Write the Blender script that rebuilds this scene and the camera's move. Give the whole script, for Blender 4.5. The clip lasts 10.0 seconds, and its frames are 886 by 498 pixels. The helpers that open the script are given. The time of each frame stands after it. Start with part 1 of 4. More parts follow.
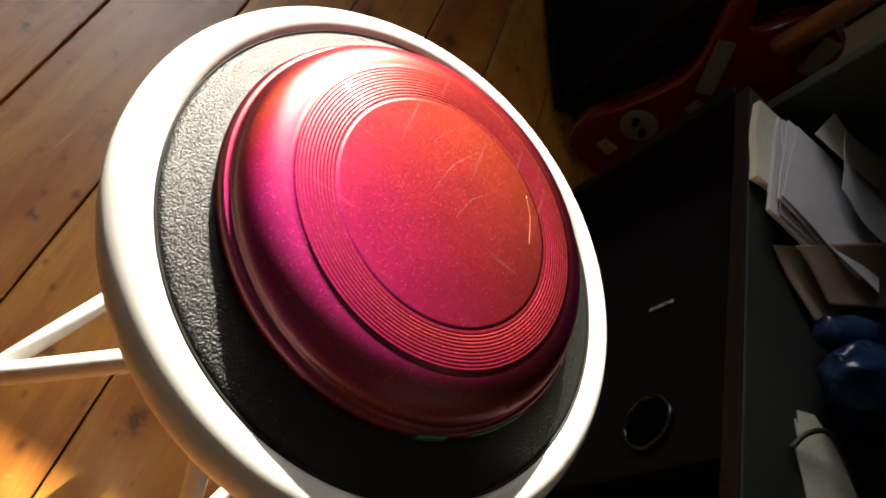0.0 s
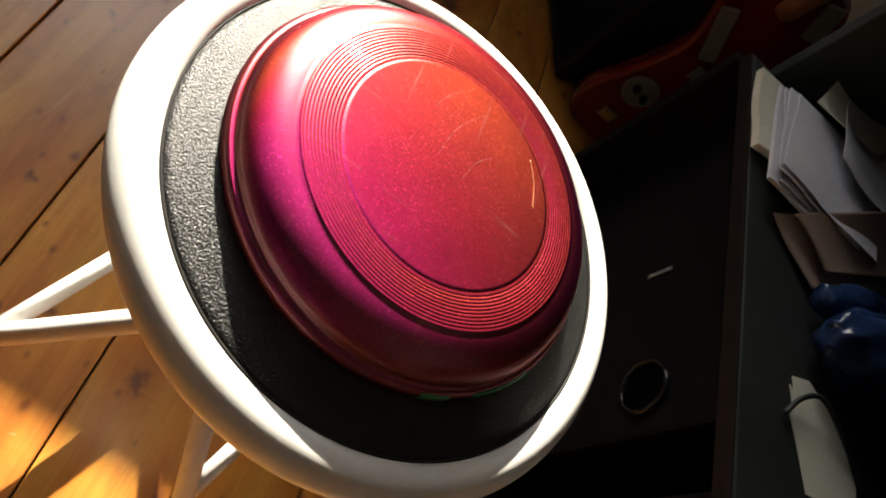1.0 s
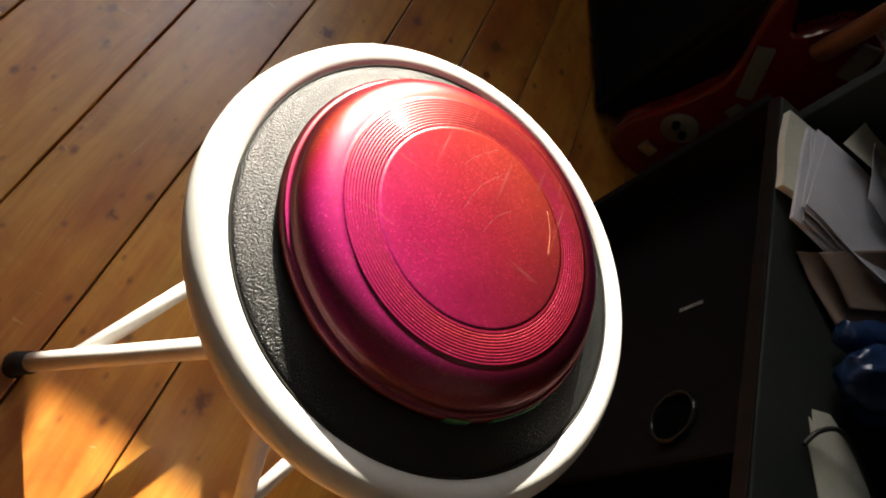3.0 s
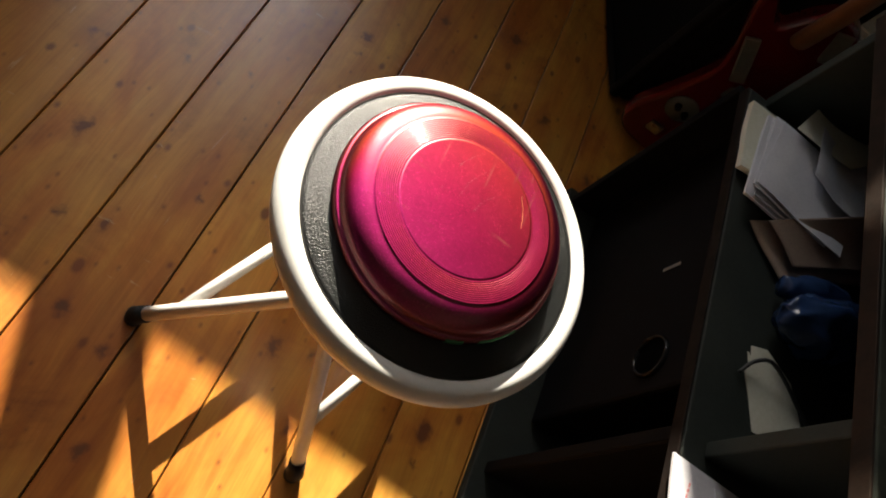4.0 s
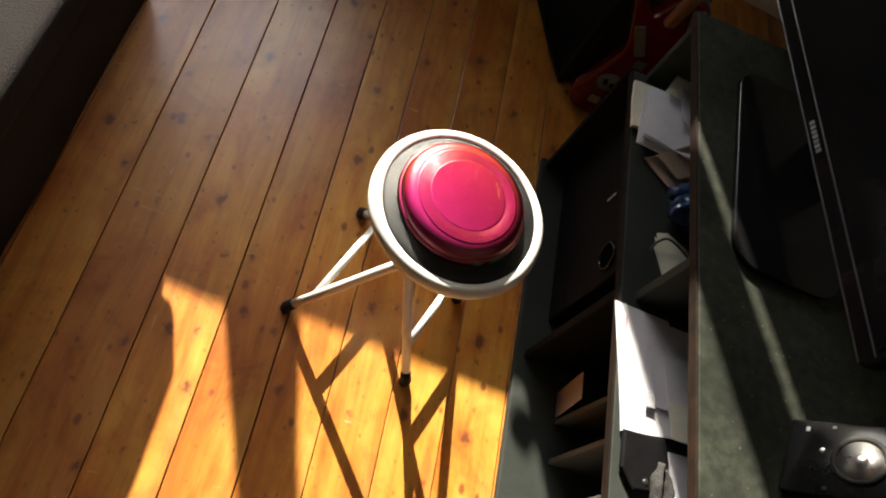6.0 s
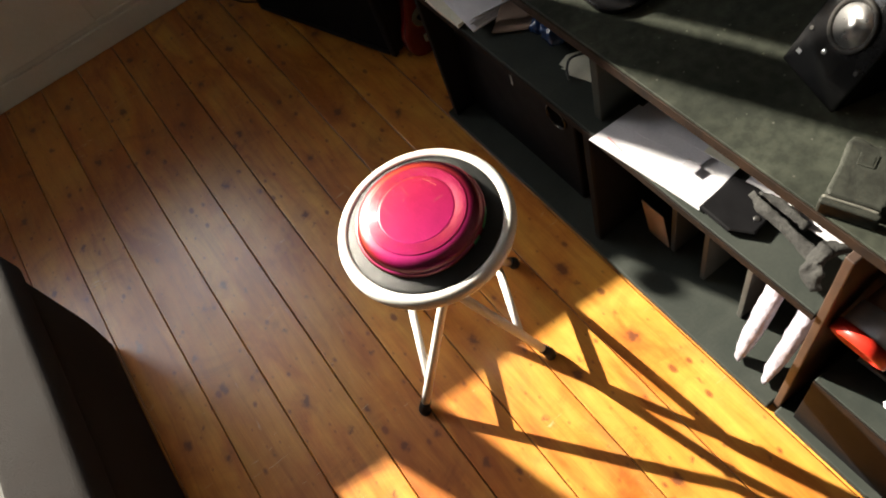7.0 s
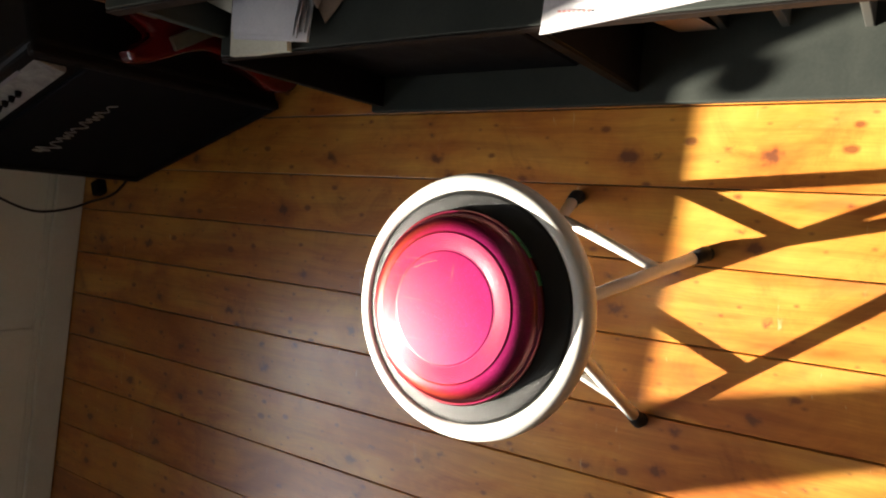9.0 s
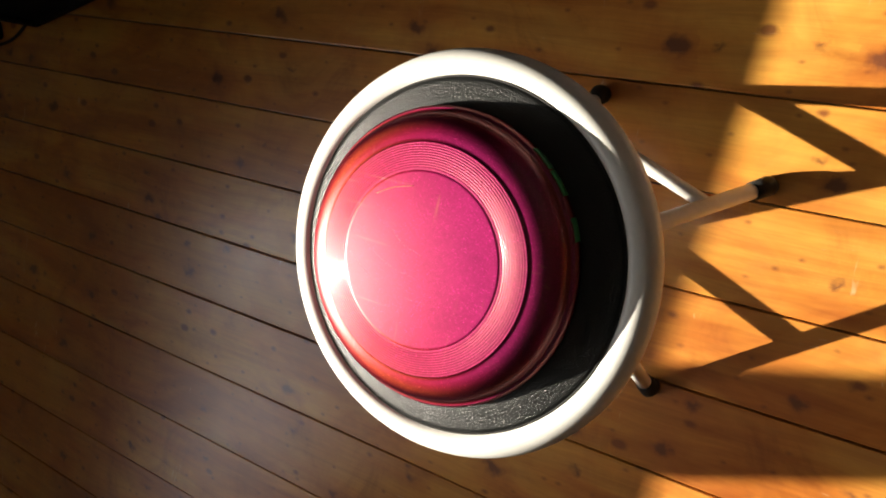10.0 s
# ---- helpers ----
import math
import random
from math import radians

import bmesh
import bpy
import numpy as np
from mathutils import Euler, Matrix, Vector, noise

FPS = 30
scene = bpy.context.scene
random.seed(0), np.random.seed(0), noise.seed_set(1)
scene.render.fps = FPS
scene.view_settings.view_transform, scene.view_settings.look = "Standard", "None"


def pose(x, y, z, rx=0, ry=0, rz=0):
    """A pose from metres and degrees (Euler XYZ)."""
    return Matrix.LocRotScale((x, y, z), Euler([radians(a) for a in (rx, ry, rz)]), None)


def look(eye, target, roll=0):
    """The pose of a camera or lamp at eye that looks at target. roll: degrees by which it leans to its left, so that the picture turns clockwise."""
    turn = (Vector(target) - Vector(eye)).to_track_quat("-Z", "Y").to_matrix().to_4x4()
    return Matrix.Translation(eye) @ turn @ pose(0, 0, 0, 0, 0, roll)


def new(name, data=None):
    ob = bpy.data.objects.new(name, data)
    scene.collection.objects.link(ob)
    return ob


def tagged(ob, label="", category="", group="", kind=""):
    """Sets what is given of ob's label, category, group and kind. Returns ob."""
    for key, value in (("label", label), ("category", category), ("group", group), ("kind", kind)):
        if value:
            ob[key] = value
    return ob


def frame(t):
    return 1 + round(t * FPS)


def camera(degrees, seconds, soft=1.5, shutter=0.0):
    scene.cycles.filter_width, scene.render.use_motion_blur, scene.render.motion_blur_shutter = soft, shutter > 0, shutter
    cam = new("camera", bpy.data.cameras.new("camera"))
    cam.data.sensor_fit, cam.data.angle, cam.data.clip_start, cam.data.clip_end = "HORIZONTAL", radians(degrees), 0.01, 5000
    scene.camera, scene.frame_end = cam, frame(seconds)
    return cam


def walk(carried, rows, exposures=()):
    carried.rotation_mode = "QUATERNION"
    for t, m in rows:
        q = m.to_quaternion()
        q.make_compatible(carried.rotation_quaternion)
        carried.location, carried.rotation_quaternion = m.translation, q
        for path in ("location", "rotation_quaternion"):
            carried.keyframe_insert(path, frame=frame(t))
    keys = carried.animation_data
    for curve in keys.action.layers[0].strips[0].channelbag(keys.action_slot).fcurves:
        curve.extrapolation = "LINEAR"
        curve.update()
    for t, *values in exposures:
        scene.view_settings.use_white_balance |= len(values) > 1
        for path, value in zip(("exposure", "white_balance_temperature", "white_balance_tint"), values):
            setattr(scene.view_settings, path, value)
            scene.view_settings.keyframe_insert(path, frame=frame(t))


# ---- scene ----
cam = camera(63.6, 10.0, soft=2.0)
PATH = [
    (0, (-0.072, -0.199, 0.78), (0.554, 1.016, -0.679), 55.5),
    (0.5, (-0.074, -0.199, 0.78), (0.575, 0.973, -0.705), 57.2),
    (1, (-0.074, -0.203, 0.778), (0.608, 0.947, -0.71), 58.5),
    (1.5, (-0.079, -0.203, 0.778), (0.6, 0.952, -0.707), 58.0),
    (2, (-0.075, -0.204, 0.786), (0.539, 0.973, -0.71), 55.8),
    (2.2, (-0.074, -0.208, 0.788), (0.502, 0.995, -0.703), 54.3),
    (3.3, (-0.088, -0.233, 0.863), (0.439, 0.885, -0.71), 54.8),
    (3.5, (-0.087, -0.247, 0.888), (0.437, 0.842, -0.706), 55.0),
    (4, (-0.107, -0.313, 1.002), (0.36, 0.73, -0.639), 53.0),
    (4.5, (-0.133, -0.392, 1.132), (0.299, 0.633, -0.53), 52.3),
    (5, (-0.169, -0.487, 1.283), (0.263, 0.5, -0.402), 50.8),
    (5.2, (-0.185, -0.524, 1.339), (0.253, 0.463, -0.343), 49.8),
    (6.3, (-0.226, -0.624, 1.485), (0.186, 0.331, -0.223), 26.7),
    (6.5, (-0.204, -0.628, 1.496), (0.185, 0.31, -0.227), 14.5),
    (6.8, (-0.126, -0.651, 1.483), (0.15, 0.345, -0.23), -10.6),
    (7, (-0.108, -0.646, 1.485), (0.124, 0.396, -0.206), -27.4),
    (7.1, (-0.094, -0.645, 1.476), (0.116, 0.433, -0.196), -34.0),
    (7.2, (-0.082, -0.637, 1.483), (0.114, 0.469, -0.173), -41.8),
    (7.3, (-0.074, -0.634, 1.474), (0.138, 0.51, -0.153), -46.2),
    (7.5, (-0.048, -0.623, 1.473), (0.213, 0.576, -0.107), -52.5),
    (7.7, (-0.015, -0.613, 1.445), (0.254, 0.631, -0.099), -60.8),
    (8, (0.015, -0.593, 1.413), (0.333, 0.652, -0.12), -66.9),
    (8.5, (0.076, -0.527, 1.327), (0.19, 0.636, -0.296), -81.6),
    (9, (0.133, -0.401, 1.194), (0.06, 0.708, -0.469), -88.8),
    (9.5, (0.152, -0.303, 1.083), (-0.028, 0.753, -0.606), -91.7),
    (10, (0.147, -0.221, 0.95), (-0.236, 0.75, -0.756), -99.6),
]
EXPOSURES = [(0.0, 2.2), (2.0, 2.18), (3.5, 2.04), (4.5, 1.93), (5.2, 2.16), (6.3, 2.3), (7.5, 2.42), (8.0, 2.56), (8.5, 2.54), (9.0, 2.42), (9.5, 2.13), (10.0, 1.7)]
walk(cam, [(t, look(eye, target, roll)) for t, eye, target, roll in PATH], EXPOSURES)

# ---- light ----
SUN_AZ, SUN_EL = radians(-20.5), radians(24.5)
TO_SUN = Vector((math.sin(SUN_AZ) * math.cos(SUN_EL), math.cos(SUN_AZ) * math.cos(SUN_EL), math.sin(SUN_EL)))
world = bpy.data.worlds.new("sky")
scene.world = world
world.use_nodes = True
wn = world.node_tree
sky = wn.nodes.new("ShaderNodeTexSky")
sky.sky_type, sky.sun_disc = "NISHITA", False
sky.sun_elevation, sky.sun_rotation = SUN_EL, SUN_AZ
wn.links.new(sky.outputs[0], wn.nodes["Background"].inputs[0])
wn.nodes["Background"].inputs[1].default_value = 0.06
sun = new("sun", bpy.data.lights.new("sun", "SUN"))
sun.data.energy, sun.data.angle, sun.data.color = 5.0, radians(0.53), (1.0, 0.90, 0.74)
sun.matrix_world = look(TO_SUN * 6, (0, 0, 0))

# the far wall stands slightly askew to the floor boards
WALL = Matrix.Translation((0, 1.74, 0)) @ Matrix.Rotation(math.atan(-0.095), 4, "Z")
skylight = new("window_daylight", bpy.data.lights.new("window_daylight", "AREA"))
skylight.data.shape, skylight.data.size, skylight.data.size_y = "RECTANGLE", 1.6, 1.3
skylight.data.energy, skylight.data.color = 6.3, (1.0, 0.98, 0.93)
skylight.data.spread = radians(116)
skylight.matrix_world = WALL @ look((-1.05, 0.16, 1.62), (-0.95, -2.0, 1.55))


# ---- materials ----
def ramp(nt, src, stops):
    r = nt.nodes.new("ShaderNodeValToRGB")
    els = r.color_ramp.elements
    while len(els) < len(stops):
        els.new(0.5)
    for e, (p, c) in zip(els, stops):
        e.position, e.color = p, (*c, 1) if len(c) == 3 else c
    nt.links.new(src, r.inputs[0])
    return r.outputs[0]


def mixed(nt, kind, fac, a, b):
    m = nt.nodes.new("ShaderNodeMix")
    m.data_type, m.blend_type = "RGBA", kind
    for sock, v in ((m.inputs[0], fac), (m.inputs[6], a), (m.inputs[7], b)):
        if isinstance(v, (int, float)):
            sock.default_value = v
        elif isinstance(v, tuple):
            sock.default_value = (*v, 1)
        else:
            nt.links.new(v, sock)
    return m.outputs[2]


def maths(nt, op, a, b=0.0):
    m = nt.nodes.new("ShaderNodeMath")
    m.operation = op
    for sock, v in zip(m.inputs, (a, b)):
        if isinstance(v, (int, float)):
            sock.default_value = v
        else:
            nt.links.new(v, sock)
    return m.outputs[0]


def coords(nt, scale=(1, 1, 1), jitter=0.0):
    tc, mp = nt.nodes.new("ShaderNodeTexCoord"), nt.nodes.new("ShaderNodeMapping")
    nt.links.new(tc.outputs["Object"], mp.inputs[0])
    mp.inputs["Scale"].default_value = scale
    if jitter:
        oi, cb = nt.nodes.new("ShaderNodeObjectInfo"), nt.nodes.new("ShaderNodeCombineXYZ")
        m = maths(nt, "MULTIPLY", oi.outputs["Random"], jitter)
        nt.links.new(m, cb.inputs[1])
        nt.links.new(m, cb.inputs[2])
        nt.links.new(cb.outputs[0], mp.inputs["Location"])
    return mp.outputs[0]


def noise_tex(nt, vec, scale, detail=4.0, rough=0.55, dist=0.0):
    n = nt.nodes.new("ShaderNodeTexNoise")
    nt.links.new(vec, n.inputs["Vector"])
    n.inputs["Scale"].default_value, n.inputs["Detail"].default_value = scale, detail
    n.inputs["Roughness"].default_value, n.inputs["Distortion"].default_value = rough, dist
    return n.outputs["Fac"]


def bumped(nt, bsdf, height, strength, distance):
    b = nt.nodes.new("ShaderNodeBump")
    b.inputs["Strength"].default_value, b.inputs["Distance"].default_value = strength, distance
    nt.links.new(height, b.inputs["Height"])
    nt.links.new(b.outputs[0], bsdf.inputs["Normal"])


def blank(name, colour, rough, metal=0.0, **more):
    m = bpy.data.materials.new(name)
    m.use_nodes = True
    b = m.node_tree.nodes["Principled BSDF"]
    b.inputs["Base Color"].default_value = (*colour, 1)
    b.inputs["Roughness"].default_value, b.inputs["Metallic"].default_value = rough, metal
    for k, v in more.items():
        b.inputs[k.replace("_", " ")].default_value = v
    return m, m.node_tree, b


def surface(name, colour, second, rough, scale=9.0, grain=160.0, bump=0.15, depth=0.0006, metal=0.0, spread=(0.35, 0.7), **more):
    """A surface with stains at a large scale, grain at a small one, and relief."""
    m, nt, b = blank(name, colour, rough, metal, **more)
    v = coords(nt)
    big, fine = noise_tex(nt, v, scale, 6, 0.65, 0.6), noise_tex(nt, v, grain, 3)
    c = ramp(nt, big, [(spread[0], colour), (spread[1], second)])
    c = mixed(nt, "OVERLAY", 0.25, c, ramp(nt, fine, [(0.3, (0.35,) * 3), (0.7, (0.65,) * 3)]))
    nt.links.new(c, b.inputs["Base Color"])
    r = maths(nt, "ADD", maths(nt, "MULTIPLY", big, 0.25), rough - 0.12)
    nt.links.new(r, b.inputs["Roughness"])
    bumped(nt, b, fine, bump, depth)
    return m


def pine():
    """Varnished pine: long grain, dark knots with a halo, worn patches."""
    m, nt, b = blank("varnished_pine", (0.4, 0.19, 0.06), 0.38)
    v = coords(nt, (1, 1, 1), 7.0)
    warp = noise_tex(nt, coords(nt, (3.0, 1.1, 1.0), 7.0), 2.0, 3)
    long_v = coords(nt, (1.0, 0.035, 1.0), 3.0)
    vm = nt.nodes.new("ShaderNodeVectorMath")
    vm.operation = "ADD"
    cb = nt.nodes.new("ShaderNodeCombineXYZ")
    nt.links.new(maths(nt, "MULTIPLY", warp, 0.05), cb.inputs[0])
    nt.links.new(long_v, vm.inputs[0])
    nt.links.new(cb.outputs[0], vm.inputs[1])
    grain = noise_tex(nt, vm.outputs[0], 46.0, 4, 0.55)
    fibre = noise_tex(nt, vm.outputs[0], 300.0, 3, 0.6)
    oi = nt.nodes.new("ShaderNodeObjectInfo")
    tone = ramp(nt, oi.outputs["Random"], [(0.0, (0.50, 0.196, 0.030)), (0.5, (0.63, 0.286, 0.050)), (1.0, (0.56, 0.238, 0.038))])
    # honey and red-brown patches
    patch = noise_tex(nt, coords(nt, (1.0, 0.30, 1.0), 5.0), 9.0, 4, 0.6, 0.6)
    c = mixed(nt, "MULTIPLY", 1.0, tone, ramp(nt, patch, [(0.36, (0.74, 0.54, 0.42)), (0.46, (0.95, 0.86, 0.80)), (0.55, (1.02, 1.08, 1.08)), (0.64, (1.08, 1.26, 1.40))]))
    c = mixed(nt, "MULTIPLY", 0.62, c, ramp(nt, grain, [(0.28, (0.66, 0.50, 0.38)), (0.47, (0.96, 0.92, 0.88)), (0.70, (1.10, 1.10, 1.06))]))
    c = mixed(nt, "MULTIPLY", 0.28, c, ramp(nt, fibre, [(0.35, (0.60, 0.50, 0.42)), (0.6, (1, 1, 1))]))
    stain = noise_tex(nt, v, 6.0, 6, 0.7, 0.8)
    c = mixed(nt, "MULTIPLY", 0.75, c, ramp(nt, stain, [(0.30, (0.52, 0.38, 0.30)), (0.42, (0.86, 0.78, 0.72)), (0.54, (1.0, 0.98, 0.95)), (0.75, (1.12, 1.12, 1.08))]))
    worn = noise_tex(nt, coords(nt, (1, 0.35, 1)), 3.1, 7, 0.7, 0.5)
    c = mixed(nt, "MIX", ramp(nt, worn, [(0.56, (0, 0, 0)), (0.72, (0.45,) * 3)]), c, (0.44, 0.24, 0.085))
    # knots: a ragged dark core in a reddish halo
    kv = coords(nt, (9.0, 6.0, 0.0), 31.0)
    bend = nt.nodes.new("ShaderNodeVectorMath")
    bend.operation = "MULTIPLY_ADD"
    wob = nt.nodes.new("ShaderNodeTexNoise")
    nt.links.new(v, wob.inputs["Vector"])
    wob.inputs["Scale"].default_value, wob.inputs["Detail"].default_value = 55.0, 4.0
    nt.links.new(wob.outputs["Color"], bend.inputs[0])
    bend.inputs[1].default_value = (0.26, 0.20, 0.0)
    nt.links.new(kv, bend.inputs[2])
    vor = nt.nodes.new("ShaderNodeTexVoronoi")
    vor.voronoi_dimensions = "2D"
    nt.links.new(bend.outputs[0], vor.inputs["Vector"])
    vor.inputs["Scale"].default_value = 1.0
    sep = nt.nodes.new("ShaderNodeSeparateColor")
    nt.links.new(vor.outputs["Color"], sep.inputs[0])
    size = maths(nt, "MULTIPLY", ramp(nt, sep.outputs[0], [(0.30, (0, 0, 0)), (1.0, (1, 1, 1))]), 0.052)
    rel = maths(nt, "SUBTRACT", vor.outputs["Distance"], size)
    some = ramp(nt, sep.outputs[0], [(0.30, (0, 0, 0)), (0.55, (1, 1, 1))])
    halo = mixed(nt, "MULTIPLY", 1.0, some, ramp(nt, rel, [(0.01, (0.62,) * 3), (0.08, (0.34,) * 3), (0.26, (0, 0, 0))]))
    c = mixed(nt, "MIX", halo, c, (0.30, 0.075, 0.014))
    core = ramp(nt, rel, [(0.0, (0.85,) * 3), (0.012, (0.66,) * 3), (0.03, (0.34,) * 3), (0.065, (0, 0, 0))])
    c = mixed(nt, "MIX", core, c, (0.115, 0.036, 0.017))
    small = nt.nodes.new("ShaderNodeTexVoronoi")
    small.voronoi_dimensions = "2D"
    nt.links.new(coords(nt, (21.0, 13.0, 0.0), 57.0), small.inputs["Vector"])
    small.inputs["Scale"].default_value = 1.0
    sep2 = nt.nodes.new("ShaderNodeSeparateColor")
    nt.links.new(small.outputs["Color"], sep2.inputs[0])
    size2 = maths(nt, "MULTIPLY", ramp(nt, sep2.outputs[1], [(0.70, (0, 0, 0)), (1.0, (1, 1, 1))]), 0.12)
    rel2 = maths(nt, "SUBTRACT", maths(nt, "ADD", small.outputs["Distance"], maths(nt, "MULTIPLY", noise_tex(nt, v, 90.0, 3), 0.08)), size2)
    c = mixed(nt, "MIX", ramp(nt, rel2, [(0.03, (0.85,) * 3), (0.055, (0.55,) * 3), (0.12, (0, 0, 0))]), c, (0.17, 0.045, 0.014))
    # short pale dents and scrapes, a few across the grain
    scuff = noise_tex(nt, coords(nt, (1.0, 0.12, 1.0), 2.0), 60.0, 4, 0.7, 1.2)
    c = mixed(nt, "MIX", ramp(nt, scuff, [(0.68, (0, 0, 0)), (0.73, (0.4,) * 3)]), c, (0.62, 0.43, 0.25))
    cross = mixed(nt, "MULTIPLY", 1.0, ramp(nt, noise_tex(nt, coords(nt, (0.16, 1.0, 1.0), 9.0), 85.0, 3, 0.6, 0.8), [(0.66, (0, 0, 0)), (0.71, (0.6,) * 3)]), ramp(nt, noise_tex(nt, v, 7.0, 2), [(0.58, (0, 0, 0)), (0.64, (1, 1, 1))]))
    c = mixed(nt, "MIX", cross, c, (0.66, 0.50, 0.30))
    nt.links.new(c, b.inputs["Base Color"])
    nt.links.new(ramp(nt, noise_tex(nt, v, 11.0, 6, 0.7), [(0.3, (0.3,) * 3), (0.7, (0.47,) * 3)]), b.inputs["Roughness"])
    bumped(nt, b, mixed(nt, "MIX", 0.5, grain, fibre), 0.25, 0.0010)
    b.inputs["Coat Weight"].default_value, b.inputs["Coat Roughness"].default_value = 0.75, 0.30
    b.inputs["Specular IOR Level"].default_value = 0.4
    return m


def gloss(nt, colour, rough, kind="BECKMANN"):
    g = nt.nodes.new("ShaderNodeBsdfGlossy")
    g.distribution = kind
    if isinstance(colour, tuple):
        g.inputs["Color"].default_value = (*colour, 1.0)
    else:
        nt.links.new(colour, g.inputs["Color"])
    g.inputs["Roughness"].default_value = rough
    return g


def frisbee_plastic():
    """Pink pearl plastic: a wide flake lobe that turns from magenta to orange, a narrower pale one, a clear skin, fine scratches."""
    m = bpy.data.materials.new("pink_pearl_plastic")
    m.use_nodes = True
    nt = m.node_tree
    nt.nodes.remove(nt.nodes["Principled BSDF"])
    v = coords(nt)
    vor = nt.nodes.new("ShaderNodeTexVoronoi")
    nt.links.new(v, vor.inputs["Vector"])
    vor.inputs["Scale"].default_value = 2000.0
    sep = nt.nodes.new("ShaderNodeSeparateColor")
    nt.links.new(vor.outputs["Color"], sep.inputs[0])
    flake = ramp(nt, sep.outputs[0], [(0.0, (0.72,) * 3), (0.6, (1.0,) * 3), (0.965, (1.3,) * 3), (0.99, (2.8, 3.6, 3.2))])
    cloud = ramp(nt, noise_tex(nt, v, 22.0, 6, 0.7), [(0.3, (0.82,) * 3), (0.7, (1.12,) * 3)])
    scr = noise_tex(nt, coords(nt, (1.0, 0.03, 1.0)), 260.0, 2, 0.5, 0.3)
    scr2 = noise_tex(nt, coords(nt, (0.035, 1.0, 1.0)), 330.0, 2, 0.5, 0.4)
    s1 = mixed(nt, "MULTIPLY", 1.0, ramp(nt, scr, [(0.67, (0, 0, 0)), (0.72, (0.5,) * 3)]), ramp(nt, noise_tex(nt, v, 22.0, 2), [(0.48, (0, 0, 0)), (0.62, (1, 1, 1))]))
    s2 = mixed(nt, "MULTIPLY", 1.0, ramp(nt, scr2, [(0.67, (0, 0, 0)), (0.72, (0.5,) * 3)]), ramp(nt, noise_tex(nt, v, 31.0, 2), [(0.48, (0, 0, 0)), (0.62, (1, 1, 1))]))
    lw = nt.nodes.new("ShaderNodeLayerWeight")
    lw.inputs["Blend"].default_value = 0.5
    hue = ramp(nt, lw.outputs["Facing"], [(0.10, PEARL[0]), (0.20, PEARL[1]), (0.28, PEARL[2]), (0.40, PEARL[3]), (0.64, PEARL[4])])
    c = mixed(nt, "MULTIPLY", 1.0, mixed(nt, "MULTIPLY", 1.0, hue, flake), cloud)
    c = mixed(nt, "MIX", s1, c, (0.22, 0.07, 0.06))
    c = mixed(nt, "MIX", s2, c, (0.20, 0.06, 0.05))
    wide = gloss(nt, c, 0.685)
    pale = gloss(nt, (0.092, 0.036, 0.038), 0.42)
    skin = gloss(nt, (0.022, 0.021, 0.021), 0.16, "GGX")
    body = nt.nodes.new("ShaderNodeBsdfDiffuse")
    body.inputs["Color"].default_value = (0.009, 0.0008, 0.0035, 1.0)
    b = nt.nodes.new("ShaderNodeBump")
    b.inputs["Strength"].default_value, b.inputs["Distance"].default_value = 0.10, 0.0004
    nt.links.new(mixed(nt, "MIX", 0.5, sep.outputs[1], scr), b.inputs["Height"])
    for g in (wide, pale):
        nt.links.new(b.outputs[0], g.inputs["Normal"])
    out = body.outputs[0]
    for g in (wide, pale, skin):
        add = nt.nodes.new("ShaderNodeAddShader")
        nt.links.new(out, add.inputs[0])
        nt.links.new(g.outputs[0], add.inputs[1])
        out = add.outputs[0]
    nt.links.new(out, nt.nodes["Material Output"].inputs[0])
    return m


def dusty_board(name, base, dust):
    """Black painted board under uneven dust: soft patches, small smears and pale specks."""
    m, nt, b = blank(name, base, 0.62, Specular_IOR_Level=0.14)
    v = coords(nt)
    patch = noise_tex(nt, v, 7.0, 3, 0.5)
    smear = noise_tex(nt, v, 55.0, 5, 0.6)
    fac = mixed(nt, "MULTIPLY", 1.0, ramp(nt, patch, [(0.32, (0.35,) * 3), (0.62, (1, 1, 1))]), ramp(nt, smear, [(0.36, (0.45,) * 3), (0.66, (1, 1, 1))]))
    c = mixed(nt, "MIX", fac, base, dust)
    vor = nt.nodes.new("ShaderNodeTexVoronoi")
    nt.links.new(v, vor.inputs["Vector"])
    vor.inputs["Scale"].default_value = 85.0
    sep = nt.nodes.new("ShaderNodeSeparateColor")
    nt.links.new(vor.outputs["Color"], sep.inputs[0])
    size = maths(nt, "MULTIPLY", ramp(nt, sep.outputs[0], [(0.6, (0, 0, 0)), (1.0, (1, 1, 1))]), 0.16)
    spot = ramp(nt, maths(nt, "SUBTRACT", vor.outputs["Distance"], size), [(0.0, (0.55,) * 3), (0.05, (0, 0, 0))])
    c = mixed(nt, "MIX", spot, c, (0.13, 0.13, 0.11))
    nt.links.new(c, b.inputs["Base Color"])
    bumped(nt, b, noise_tex(nt, v, 240.0, 3), 0.25, 0.0008)
    return m


